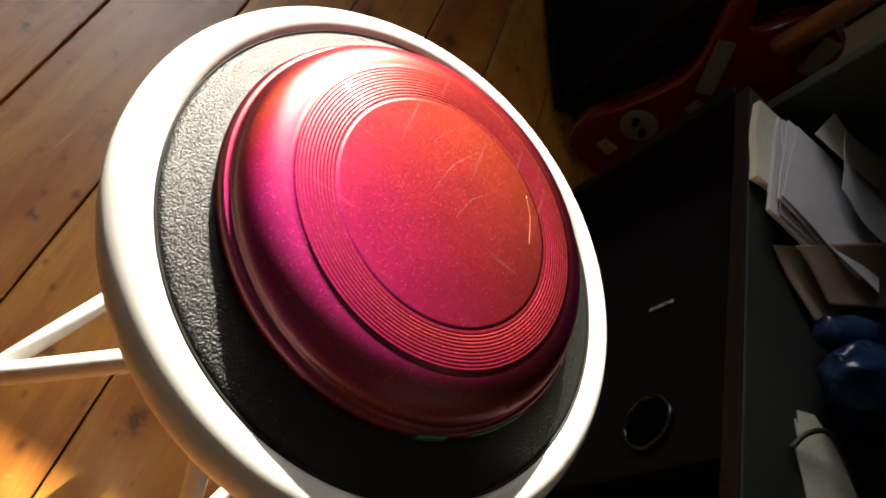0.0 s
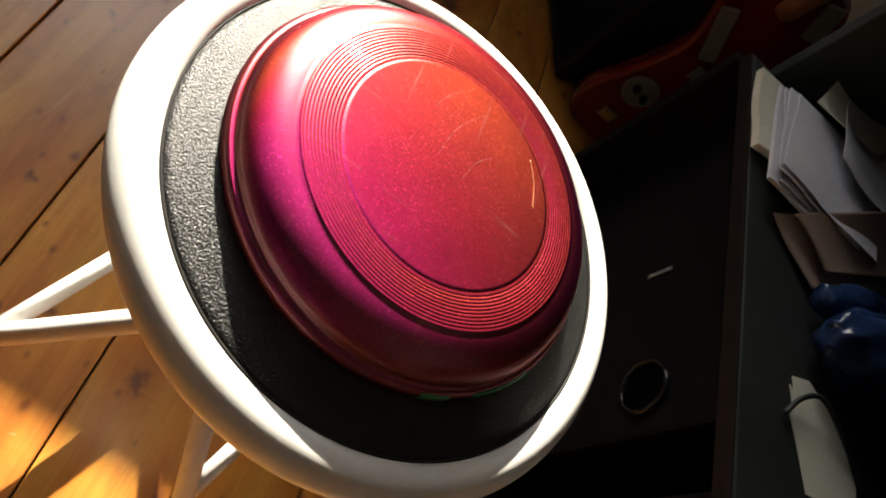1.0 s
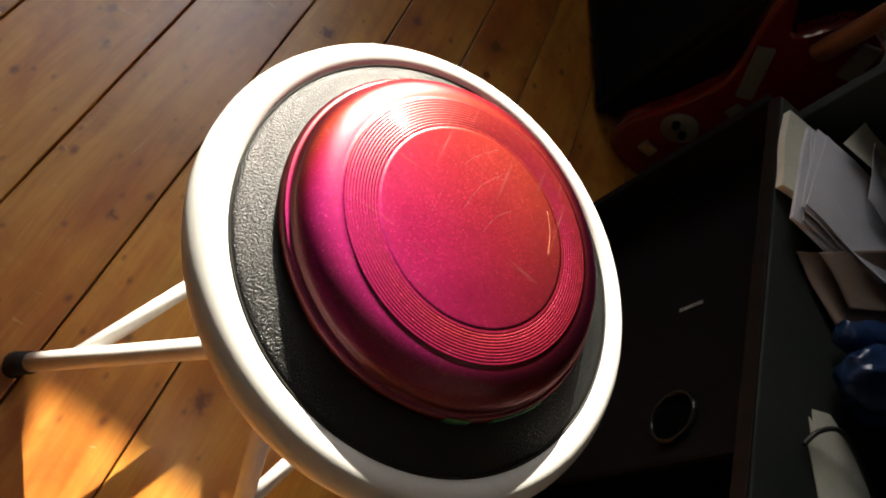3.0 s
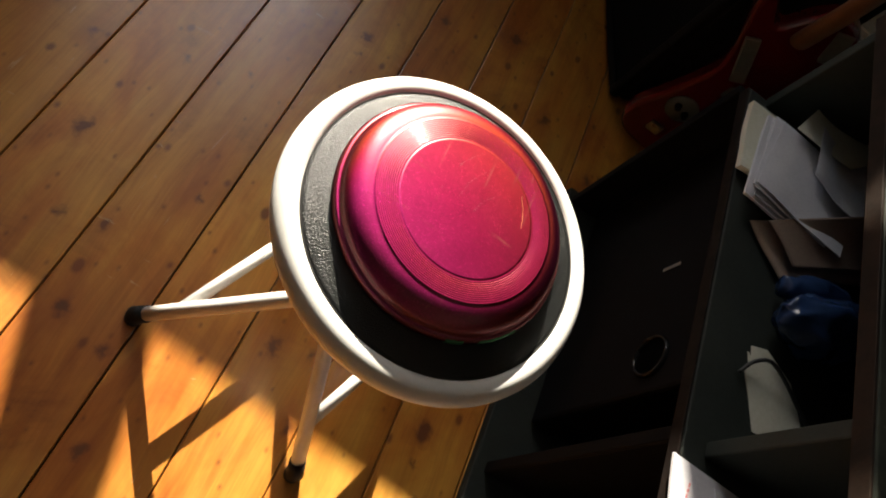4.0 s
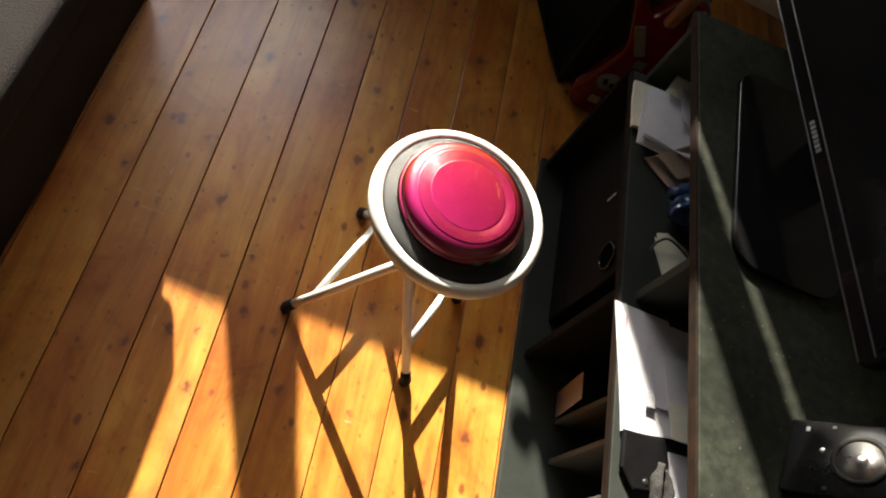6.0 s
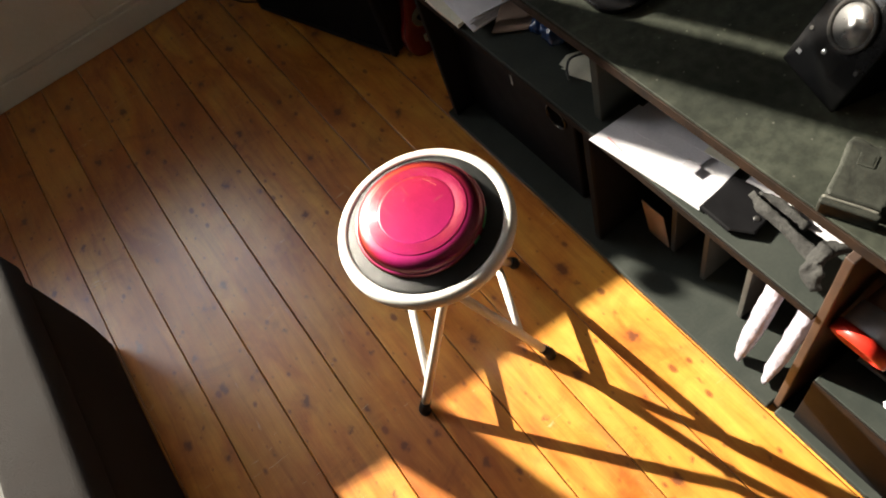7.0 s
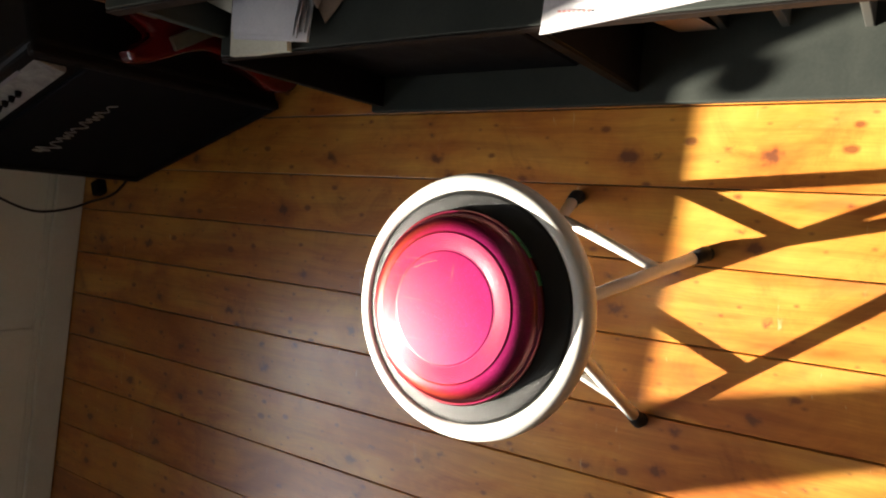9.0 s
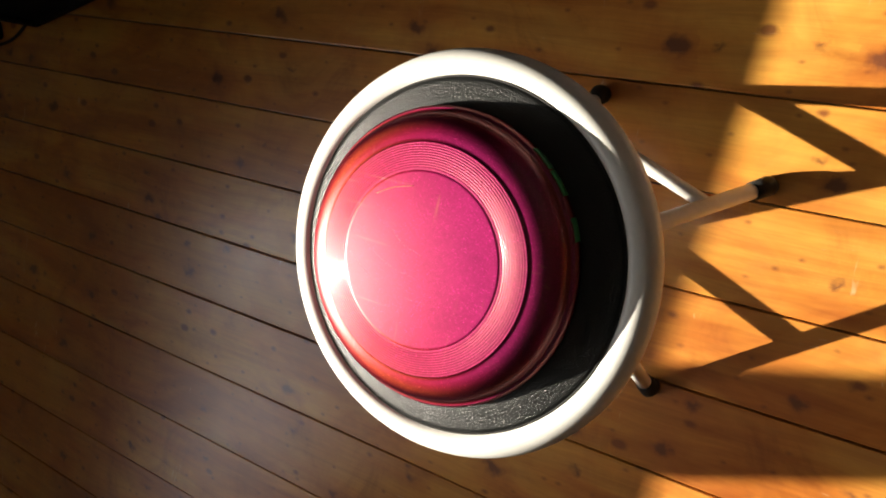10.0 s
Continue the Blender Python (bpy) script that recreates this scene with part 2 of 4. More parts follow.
PEARL = ((0.155, 0.0068, 0.054), (0.138, 0.0054, 0.028), (0.138, 0.0085, 0.014), (0.150, 0.0190, 0.008), (0.070, 0.0045, 0.006))
PINE = pine()
PINK = frisbee_plastic()
GREEN_PAINT = surface("green_paint", (0.05, 0.36, 0.11), (0.07, 0.22, 0.09), 0.4, 60, 400, 0.1)
SCRATCH = surface("scratched_plastic", (0.75, 0.25, 0.10), (0.7, 0.3, 0.15), 0.5, 60, 400, 0.1)
PALE_SCRATCH = surface("pale_scratched_plastic", (0.34, 0.12, 0.13), (0.22, 0.05, 0.07), 0.5, 90, 400, 0.1)
WHITE_RIM = surface("white_plastic", (0.78, 0.78, 0.75), (0.72, 0.72, 0.69), 0.34, 12, 200, 0.05)
BLACK_VINYL = surface("black_grained_vinyl", (0.006, 0.007, 0.007), (0.010, 0.0115, 0.0115), 0.33, 14, 800, 0.85, 0.0010, Specular_IOR_Level=0.45)
WHITE_PAINT = surface("white_painted_steel", (0.80, 0.79, 0.76), (0.7, 0.69, 0.66), 0.38, 40, 300, 0.06)
RUBBER = surface("black_rubber", (0.02, 0.019, 0.018), (0.03, 0.028, 0.026), 0.6, 60, 300, 0.2, Specular_IOR_Level=0.2)
STEEL = surface("bright_steel", (0.62, 0.62, 0.62), (0.5, 0.5, 0.5), 0.3, 60, 300, 0.05, metal=1.0)
DULL_STEEL = surface("dull_grey_steel", (0.25, 0.25, 0.26), (0.16, 0.16, 0.17), 0.35, 60, 300, 0.05, metal=1.0)
PLASTER = surface("cream_wall_paint", (0.82, 0.82, 0.74), (0.76, 0.76, 0.68), 0.75, 2.2, 90, 0.2, 0.001)
# Walls out of view, coloured dark to cut the light they bounce back.
LOW_BOUNCE_WALL = surface("low_bounce_wall", (0.040, 0.032, 0.026), (0.032, 0.025, 0.020), 0.8, 2.0, 80, 0.2)
# Ceiling out of view, its colour lowered to dim the fill light.
CEIL = surface("low_bounce_ceiling", (0.33, 0.325, 0.31), (0.28, 0.275, 0.26), 0.8, 2.0, 80, 0.2)
GLOSS_WHITE = surface("white_gloss_paint", (0.78, 0.78, 0.71), (0.70, 0.70, 0.63), 0.4, 5, 120, 0.1)
DESK_PAINT = dusty_board("dusty_black_painted_board", (0.0075, 0.0092, 0.0075), (0.050, 0.056, 0.043))
DESK_INNER = surface("dark_grey_green_board", (0.022, 0.027, 0.024), (0.034, 0.039, 0.034), 0.62, 9, 200, 0.2, Specular_IOR_Level=0.2)
EDGE_WOOD = surface("brown_board_edge", (0.026, 0.016, 0.011), (0.010, 0.008, 0.007), 0.6, 22, 220, 0.4, Specular_IOR_Level=0.10)
END_WOOD = surface("brown_end_board", (0.058, 0.033, 0.023), (0.036, 0.021, 0.015), 0.55, 8, 220, 0.3)
BLACK_MATT = surface("black_matt_plastic", (0.005, 0.005, 0.0057), (0.008, 0.008, 0.009), 0.5, 20, 300, 0.15, Specular_IOR_Level=0.06)
BLACK_GLOSS = surface("black_gloss_plastic", (0.006, 0.006, 0.0065), (0.009, 0.009, 0.0095), 0.16, 12, 300, 0.02, Specular_IOR_Level=0.25)
BLACK_TOLEX = surface("black_tolex", (0.007, 0.0065, 0.0065), (0.011, 0.010, 0.010), 0.5, 12, 420, 0.6, 0.001, Specular_IOR_Level=0.09)
GRILLE = surface("black_grille_cloth", (0.006, 0.006, 0.0065), (0.009, 0.009, 0.0095), 0.85, 30, 600, 0.7, 0.001, Specular_IOR_Level=0.09)
SILVER = surface("brushed_silver_panel", (0.42, 0.42, 0.41), (0.25, 0.25, 0.24), 0.45, 40, 300, 0.1, metal=0.4)
RED_LACQUER = surface("red_lacquer", (0.125, 0.004, 0.005), (0.085, 0.003, 0.004), 0.22, 4, 200, 0.03, Coat_Weight=0.4)
CREAM = surface("cream_plastic", (0.14, 0.135, 0.11), (0.11, 0.105, 0.085), 0.4, 30, 200, 0.05)
NECK_WOOD = surface("orange_brown_neck_wood", (0.30, 0.11, 0.045), (0.22, 0.08, 0.03), 0.4, 14, 260, 0.2)
PAPER = surface("white_paper", (0.60, 0.60, 0.64), (0.54, 0.54, 0.59), 0.75, 16, 300, 0.08)
PAPER_OLD = surface("cream_paper", (0.62, 0.62, 0.52), (0.56, 0.55, 0.45), 0.8, 16, 260, 0.1)
KRAFT = surface("brown_envelope_paper", (0.30, 0.22, 0.17), (0.25, 0.18, 0.14), 0.8, 14, 260, 0.15)
INK = surface("grey_print", (0.28, 0.28, 0.32), (0.34, 0.34, 0.37), 0.8, 60, 300, 0.05)
RED_INK = surface("red_print", (0.55, 0.2, 0.2), (0.5, 0.2, 0.2), 0.8, 60, 300, 0.05)
BLUE_BAG = surface("dark_blue_shiny_film", (0.012, 0.03, 0.09), (0.02, 0.045, 0.12), 0.16, 30, 120, 0.3, 0.002)
WHITE_BAG = surface("white_crumpled_film", (0.33, 0.315, 0.37), (0.22, 0.21, 0.26), 0.4, 34, 80, 0.7, 0.005)
PORT_SHADE = surface("port_shade", (0.002, 0.002, 0.002), (0.003, 0.003, 0.003), 0.9, 20, 300, 0.1, Specular_IOR_Level=0.0)
# Copy of the brown edge, coloured dark as where the sun misses it.
EDGE_SHADED = surface("shaded_worn_board_edge", (0.016, 0.011, 0.009), (0.007, 0.006, 0.0055), 0.6, 22, 220, 0.4, Specular_IOR_Level=0.08)
GREY_CLOTH = surface("dusty_grey_webbing", (0.008, 0.008, 0.0075), (0.030, 0.030, 0.027), 0.85, 90, 260, 0.9, 0.002, spread=(0.45, 0.75))
DUSTY_BOX = surface("dusty_black_plastic", (0.011, 0.012, 0.0095), (0.032, 0.035, 0.028), 0.7, 34, 300, 0.5, 0.001, Specular_IOR_Level=0.2)
DUST = surface("pale_dust", (0.10, 0.10, 0.085), (0.06, 0.06, 0.05), 0.9, 60, 300, 0.5)
SOFA_CLOTH = surface("grey_sofa_fabric", (0.085, 0.086, 0.081), (0.13, 0.132, 0.124), 0.9, 8, 380, 0.8, 0.002)
SOFA_DARK = surface("dark_brown_throw", (0.007, 0.0055, 0.005), (0.013, 0.010, 0.009), 0.9, 10, 320, 0.7, 0.002, Specular_IOR_Level=0.2)
RED_PLASTIC = surface("red_plastic", (0.62, 0.03, 0.015), (0.52, 0.025, 0.015), 0.35, 30, 200, 0.05)
CARTON = surface("pinkish_carton", (0.42, 0.27, 0.2), (0.36, 0.2, 0.15), 0.65, 22, 200, 0.15)
WIRE = surface("black_cable_rubber", (0.015, 0.015, 0.016), (0.022, 0.022, 0.022), 0.45, 60, 300, 0.1)


# ---- mesh helpers ----
def part(name, bm, material, parent=None, label="", smooth=False):
    me = bpy.data.meshes.new(name)
    bmesh.ops.recalc_face_normals(bm, faces=bm.faces)
    bm.to_mesh(me)
    bm.free()
    if smooth:
        for p in me.polygons:
            p.use_smooth = True
    me.materials.append(material)
    ob = new(name, me)
    if parent:
        ob.parent = parent
    if label:
        ob["label"] = label
    return ob


def thing(name, place=(0, 0, 0), turn=0.0, label="", category="", group="", kind=""):
    ob = new(name)
    ob.empty_display_size = 0.05
    ob.matrix_world = Matrix.Translation(place) @ Matrix.Rotation(radians(turn), 4, "Z")
    return tagged(ob, label, category, group, kind)


def box(x0, x1, y0, y1, z0, z1, bevel=0.0, seg=2, bm=None, m=None):
    b = bmesh.new()
    bmesh.ops.create_cube(b, size=1.0)
    bmesh.ops.scale(b, vec=(x1 - x0, y1 - y0, z1 - z0), verts=b.verts)
    bmesh.ops.translate(b, vec=((x0 + x1) / 2, (y0 + y1) / 2, (z0 + z1) / 2), verts=b.verts)
    if bevel:
        bmesh.ops.bevel(b, geom=b.edges[:] + b.verts[:], offset=bevel, segments=seg, affect="EDGES", profile=0.5)
    if m:
        bmesh.ops.transform(b, matrix=m, verts=b.verts)
    if bm is None:
        return b
    me = bpy.data.meshes.new("tmp")
    b.to_mesh(me)
    b.free()
    bm.from_mesh(me)
    bpy.data.meshes.remove(me)
    return bm


def lathe(profile, n=96, m=None):
    """Turns (radius, height) pairs round the z axis."""
    bm = bmesh.new()
    rings = []
    for r, z in profile:
        if r < 1e-6:
            rings.append([bm.verts.new((0, 0, z))])
        else:
            rings.append([bm.verts.new((r * math.cos(2 * math.pi * k / n), r * math.sin(2 * math.pi * k / n), z)) for k in range(n)])
    for a, b in zip(rings, rings[1:]):
        if len(a) == len(b) == 1:
            continue
        for k in range(n):
            j = (k + 1) % n
            if len(a) == 1:
                bm.faces.new((a[0], b[k], b[j]))
            elif len(b) == 1:
                bm.faces.new((a[k], b[0], a[j]))
            else:
                bm.faces.new((a[k], b[k], b[j], a[j]))
    if m:
        bmesh.ops.transform(bm, matrix=m, verts=bm.verts)
    return bm


def smooth_line(pts, steps=6):
    """A smooth line through the given points."""
    p = [Vector(q) for q in pts]
    p = [p[0] * 2 - p[1]] + p + [p[-1] * 2 - p[-2]]
    out = []
    for a, b, c, d in zip(p, p[1:], p[2:], p[3:]):
        for k in range(steps):
            t = k / steps
            out.append(0.5 * (2 * b + (c - a) * t + (2 * a - 5 * b + 4 * c - d) * t * t + (3 * b - a - 3 * c + d) * t**3))
    return out + [p[-2]]


def tube(pts, r, n=14, bm=None, flat=1.0):
    bm = bm or bmesh.new()
    pts = [Vector(p) for p in pts]
    rings, side = [], None
    for k, p in enumerate(pts):
        d = (pts[min(k + 1, len(pts) - 1)] - pts[max(k - 1, 0)]).normalized()
        side = (side - d * side.dot(d)).normalized() if side else d.orthogonal().normalized()
        up = d.cross(side)
        rr = r[k] if isinstance(r, (list, tuple)) else r
        rings.append([bm.verts.new(p + side * math.cos(2 * math.pi * j / n) * rr + up * math.sin(2 * math.pi * j / n) * rr * flat) for j in range(n)])
    for a, b in zip(rings, rings[1:]):
        for j in range(n):
            bm.faces.new((a[j], a[(j + 1) % n], b[(j + 1) % n], b[j]))
    bm.faces.new(rings[0][::-1])
    bm.faces.new(rings[-1])
    return bm


def slab(outline, z0, z1, bevel=0.0, seg=2, m=None):
    """A plate of the given outline in x and y."""
    bm = bmesh.new()
    low = [bm.verts.new((x, y, z0)) for x, y in outline]
    face = bm.faces.new(low)
    up = bmesh.ops.extrude_face_region(bm, geom=[face])
    bmesh.ops.translate(bm, vec=(0, 0, z1 - z0), verts=[v for v in up["geom"] if isinstance(v, bmesh.types.BMVert)])
    bmesh.ops.recalc_face_normals(bm, faces=bm.faces)
    if bevel:
        edges = [e for e in bm.edges if abs(e.verts[0].co.z - e.verts[1].co.z) < 1e-6]
        bmesh.ops.bevel(bm, geom=edges, offset=bevel, segments=seg, affect="EDGES", profile=0.5)
    if m:
        bmesh.ops.transform(bm, matrix=m, verts=bm.verts)
    return bm


def rounded(x0, x1, y0, y1, r, n=5):
    out = []
    for cx, cy, a in ((x1 - r, y1 - r, 0), (x0 + r, y1 - r, 90), (x0 + r, y0 + r, 180), (x1 - r, y0 + r, 270)):
        out += [(cx + r * math.cos(radians(a + 90 * k / n)), cy + r * math.sin(radians(a + 90 * k / n))) for k in range(n + 1)]
    return out


def sheet(corners, wave=0.003, cells=14, thick=0.0006, seed=0, curl=0.0):
    """A sheet of paper between four corners, slightly wavy, with thickness."""
    bm = bmesh.new()
    a, b, c, d = (Vector(p) for p in corners)
    grid = []
    for i in range(cells + 1):
        row = []
        for j in range(cells + 1):
            u, v = i / cells, j / cells
            p = (a * (1 - u) + b * u) * (1 - v) + (d * (1 - u) + c * u) * v
            w = noise.noise(Vector((p.x * 14, p.y * 14, seed * 3.7)))
            p.z += wave * (w + 0.6) + curl * (u - 0.5) ** 2 * 4 * v
            row.append(bm.verts.new(p))
        grid.append(row)
    for i in range(cells):
        for j in range(cells):
            bm.faces.new((grid[i][j], grid[i + 1][j], grid[i + 1][j + 1], grid[i][j + 1]))
    top = bm.faces[:]
    up = bmesh.ops.extrude_face_region(bm, geom=top)
    bmesh.ops.translate(bm, vec=(0, 0, thick), verts=[v for v in up["geom"] if isinstance(v, bmesh.types.BMVert)])
    return bm


def crumpled(pts, radii, seed, amp=0.3, n=22, flat=0.6, steps=7):
    """A crumpled bag-like body round a line."""
    line = smooth_line(pts, steps)
    rr = np.interp(np.linspace(0, 1, len(line)), np.linspace(0, 1, len(radii)), radii)
    bm = tube(line, [float(r) for r in rr], n, flat=flat)
    for v in bm.verts:
        w = noise.noise_vector(v.co * 42 + Vector((seed, seed * 2.3, 0))) + 0.6 * noise.noise_vector(v.co * 95 + Vector((0, seed, 1)))
        v.co += w * amp * 0.02
    return bm


def structure(name, bm, material, label, category):
    return tagged(part(name, bm, material), label, category, kind="structure")


# ---- the room ----
X0, X1, Y0, ROOM_H = -2.1, 1.35, -3.0, 2.5
floor = structure("floor", box(X0 - 0.1, X1 + 0.1, Y0 - 0.1, 2.2, -0.12, -0.022), EDGE_WOOD, "bare varnished pine floorboards with dark knots and gaps", "floor")


def far_wall():
    """The far wall with its window openings, cut as blocks round them."""
    bm = bmesh.new()
    sill, head, t = 0.905, 2.32, 0.22
    for x0, x1, z0, z1 in ((-2.4, 1.6, 0, sill), (-2.4, 1.6, head, ROOM_H + 0.05), (-2.4, -1.98, sill, head), (-0.04, 1.6, sill, head)):
        box(x0, x1, 0, t, z0, z1, bm=bm)
    return bm


wall_far = structure("wall_far", far_wall(), PLASTER, "cream painted far wall with a window above", "wall")
wall_far.matrix_world = WALL
wall_right = structure("wall_right", box(X1, X1 + 0.1, Y0, 1.68, 0, ROOM_H), PLASTER, "cream painted wall behind the desk", "wall")
wall_left = structure("wall_left", box(X0 - 0.1, X0, Y0, 1.97, 0, ROOM_H), LOW_BOUNCE_WALL, "side wall out of view, dark to cut bounce light", "wall")
wall_back = structure("wall_back", box(X0 - 0.1, X1 + 0.1, Y0 - 0.1, Y0, 0, ROOM_H), LOW_BOUNCE_WALL, "back wall out of view, dark to cut bounce light", "wall")
ceiling = structure("ceiling", box(X0 - 0.2, X1 + 0.2, Y0 - 0.2, 2.3, ROOM_H, ROOM_H + 0.1), CEIL, "ceiling out of view, darkened to dim the fill light", "ceiling")
window = thing("window_1", label="white painted window frame with sunlit panes", category="window", kind="structure")
window.matrix_world = WALL


def mullion():
    bm = bmesh.new()
    z = [(0.90, -1.028, -0.856), (0.98, -1.026, -0.872), (1.08, -1.02, -0.895), (1.3, -1.015, -0.90), (2.32, -1.015, -0.90)]
    for y in (0.03, 0.05):
        rows = [[bm.verts.new((a, y, h)), bm.verts.new((b, y, h))] for h, a, b in z]
        for p, q in zip(rows, rows[1:]):
            bm.faces.new((p[0], p[1], q[1], q[0]))
    bm.verts.ensure_lookup_table()
    n = len(z) * 2
    for k in range(len(z) - 1):
        for s in (0, 1):
            bm.faces.new([bm.verts[i] for i in (2 * k + s, 2 * k + 2 + s, n + 2 * k + 2 + s, n + 2 * k + s)])
    return bm


# Unseen uprights, outlined to cast the bars and slit between the sun patches.
part("mullion", mullion(), GLOSS_WHITE, window)
part("mullion", box(-1.60, -1.53, 0.03, 0.05, 0.905, 2.32, 0.004), GLOSS_WHITE, window)
part("frame_side", box(-0.312, -0.204, 0.03, 0.036, 0.905, 2.32), GLOSS_WHITE, window)
part("frame_side", box(-0.184, -0.03, 0.03, 0.036, 0.905, 2.32), GLOSS_WHITE, window)
# Unseen strips added to stop sun: below the slit, and at the left patch's tip.
part("sun_stop", box(-0.205, -0.183, 0.028, 0.038, 0.905, 1.36), GLOSS_WHITE, window)
part("sun_stop", box(-1.53, -1.03, 0.028, 0.038, 0.905, 0.941, 0.002), GLOSS_WHITE, window)
# Unseen rounded blocker, added to cast the soft blob on the desk's base board.
part("blob_blocker", lathe([(0.0, -0.021), (0.018, -0.018), (0.030, -0.008), (0.032, 0.0), (0.030, 0.008), (0.018, 0.018), (0.0, 0.021)], 24, Matrix.Translation((-0.342, 0.036, 0.974))), GLOSS_WHITE, window, "unseen rounded blocker casting a soft blob on the base board", True)
part("window_sill", box(-2.02, -0.14, -0.04, 0.02, 0.862, 0.884, 0.006), GLOSS_WHITE, window)

skirt = bmesh.new()
box(-2.3, 1.5, -0.018, 0.0, 0.002, 0.085, 0.004, bm=skirt)
box(-2.3, 1.5, -0.010, 0.0, 0.085, 0.105, 0.004, bm=skirt)
baseboard = structure("baseboard", skirt, GLOSS_WHITE, "off-white painted skirting board along the far wall", "skirting")
baseboard.matrix_world = WALL
panel = structure("trim", box(-1.75, -0.27, -0.012, 0.0, 0.105, 0.86, 0.004), PLASTER, "flat cream boarded panel under the window", "wall panel")
panel.matrix_world = WALL


# ---- stool ----
SEAT_TILT = Vector((0.0198, -0.0169, 1.0)).normalized().to_track_quat("Z", "Y").to_matrix().to_4x4()


def stool():
    st = thing("stool", (0.0368, 0.0388, 0), label="round folding stool, white rim, black vinyl seat, white tube legs", category="stool")
    at = Matrix.Translation((0, 0, 0.4764)) @ SEAT_TILT
    rim = [(0.1365, 0.0050), (0.1385, 0.0072), (0.142, 0.0086), (0.147, 0.0086), (0.152, 0.0064), (0.1558, 0.0024), (0.1578, -0.002), (0.1581, -0.007),
           (0.157, -0.012), (0.154, -0.0155), (0.150, -0.017), (0.146, -0.016), (0.143, -0.012), (0.1365, -0.006)]
    part("seat_rim", lathe(rim, 128, at), WHITE_RIM, st, "smooth white plastic rim", True)
    pad = [(0.0, 0.0112), (0.05, 0.0112), (0.09, 0.0111), (0.102, 0.0108), (0.110, 0.0102), (0.118, 0.0091), (0.126, 0.0078), (0.132, 0.0068), (0.1366, 0.0058), (0.137, 0.0005), (0.137, -0.014), (0.0, -0.014)]
    part("seat_pad", lathe(pad, 128, at), BLACK_VINYL, st, "black grained vinyl seat pad", True)
    part("piping", lathe([(0.1356, 0.0060), (0.1363, 0.0068), (0.1371, 0.0060), (0.1363, 0.0052), (0.1356, 0.0060)], 128, at), RUBBER, st, "", True)
    under = [(0.0, -0.014), (0.135, -0.014), (0.135, -0.02), (0.0, -0.02)]
    part("seat_base", lathe(under, 64, at), WHITE_PAINT, st)
    # legs bend upright below the seat, round a hub; crossbars tie them in pairs
    hub = Vector((-0.016, 0.016, 0.266))
    feet = [Vector((-0.2098, -0.0708, 0.0)), Vector((0.0782, -0.1538, 0.0)), Vector((0.1602, 0.0742, 0.0)), Vector((-0.1088, 0.2102, 0.0))]
    bends = [Vector((-0.042, -0.026, 0.27)), Vector((-0.034, 0.020, 0.28)), Vector((0.0076, 0.049, 0.28)), Vector((0.026, 0.0275, 0.29))]
    joints = []
    for f, top in zip(feet, bends):
        flat = Vector((f.x - hub.x, f.y - hub.y, 0)).normalized()
        low = f + Vector((0, 0, 0.012))
        dirn = (top - low).normalized()
        up = Vector((top.x, top.y, 0.461))
        line = [low, low.lerp(top, 0.5)] + smooth_line([top - dirn * 0.035, top, top + Vector((0, 0, 0.035))], 6) + [up]
        leg = part("leg", tube(line, 0.0098, 16), WHITE_PAINT, st, "", True)
        joints.append(low.lerp(top, 0.27))
        part("rivet", tube([top + flat.cross(Vector((0, 0, 1))) * k for k in (-0.013, 0.013)], 0.004, 10), STEEL, leg, "", True)
        part("foot_cap", tube([f + Vector((0, 0, 0.0)), low, low + dirn * 0.024], [0.0125, 0.0125, 0.0115], 16), RUBBER, leg, "black rubber foot cap", True)
    for a, b in ((0, 3), (1, 2)):
        part("crossbar", tube([joints[a], joints[a].lerp(joints[b], 0.5), joints[b]], 0.0085, 14), WHITE_PAINT, st, "", True)
    return st


stool()


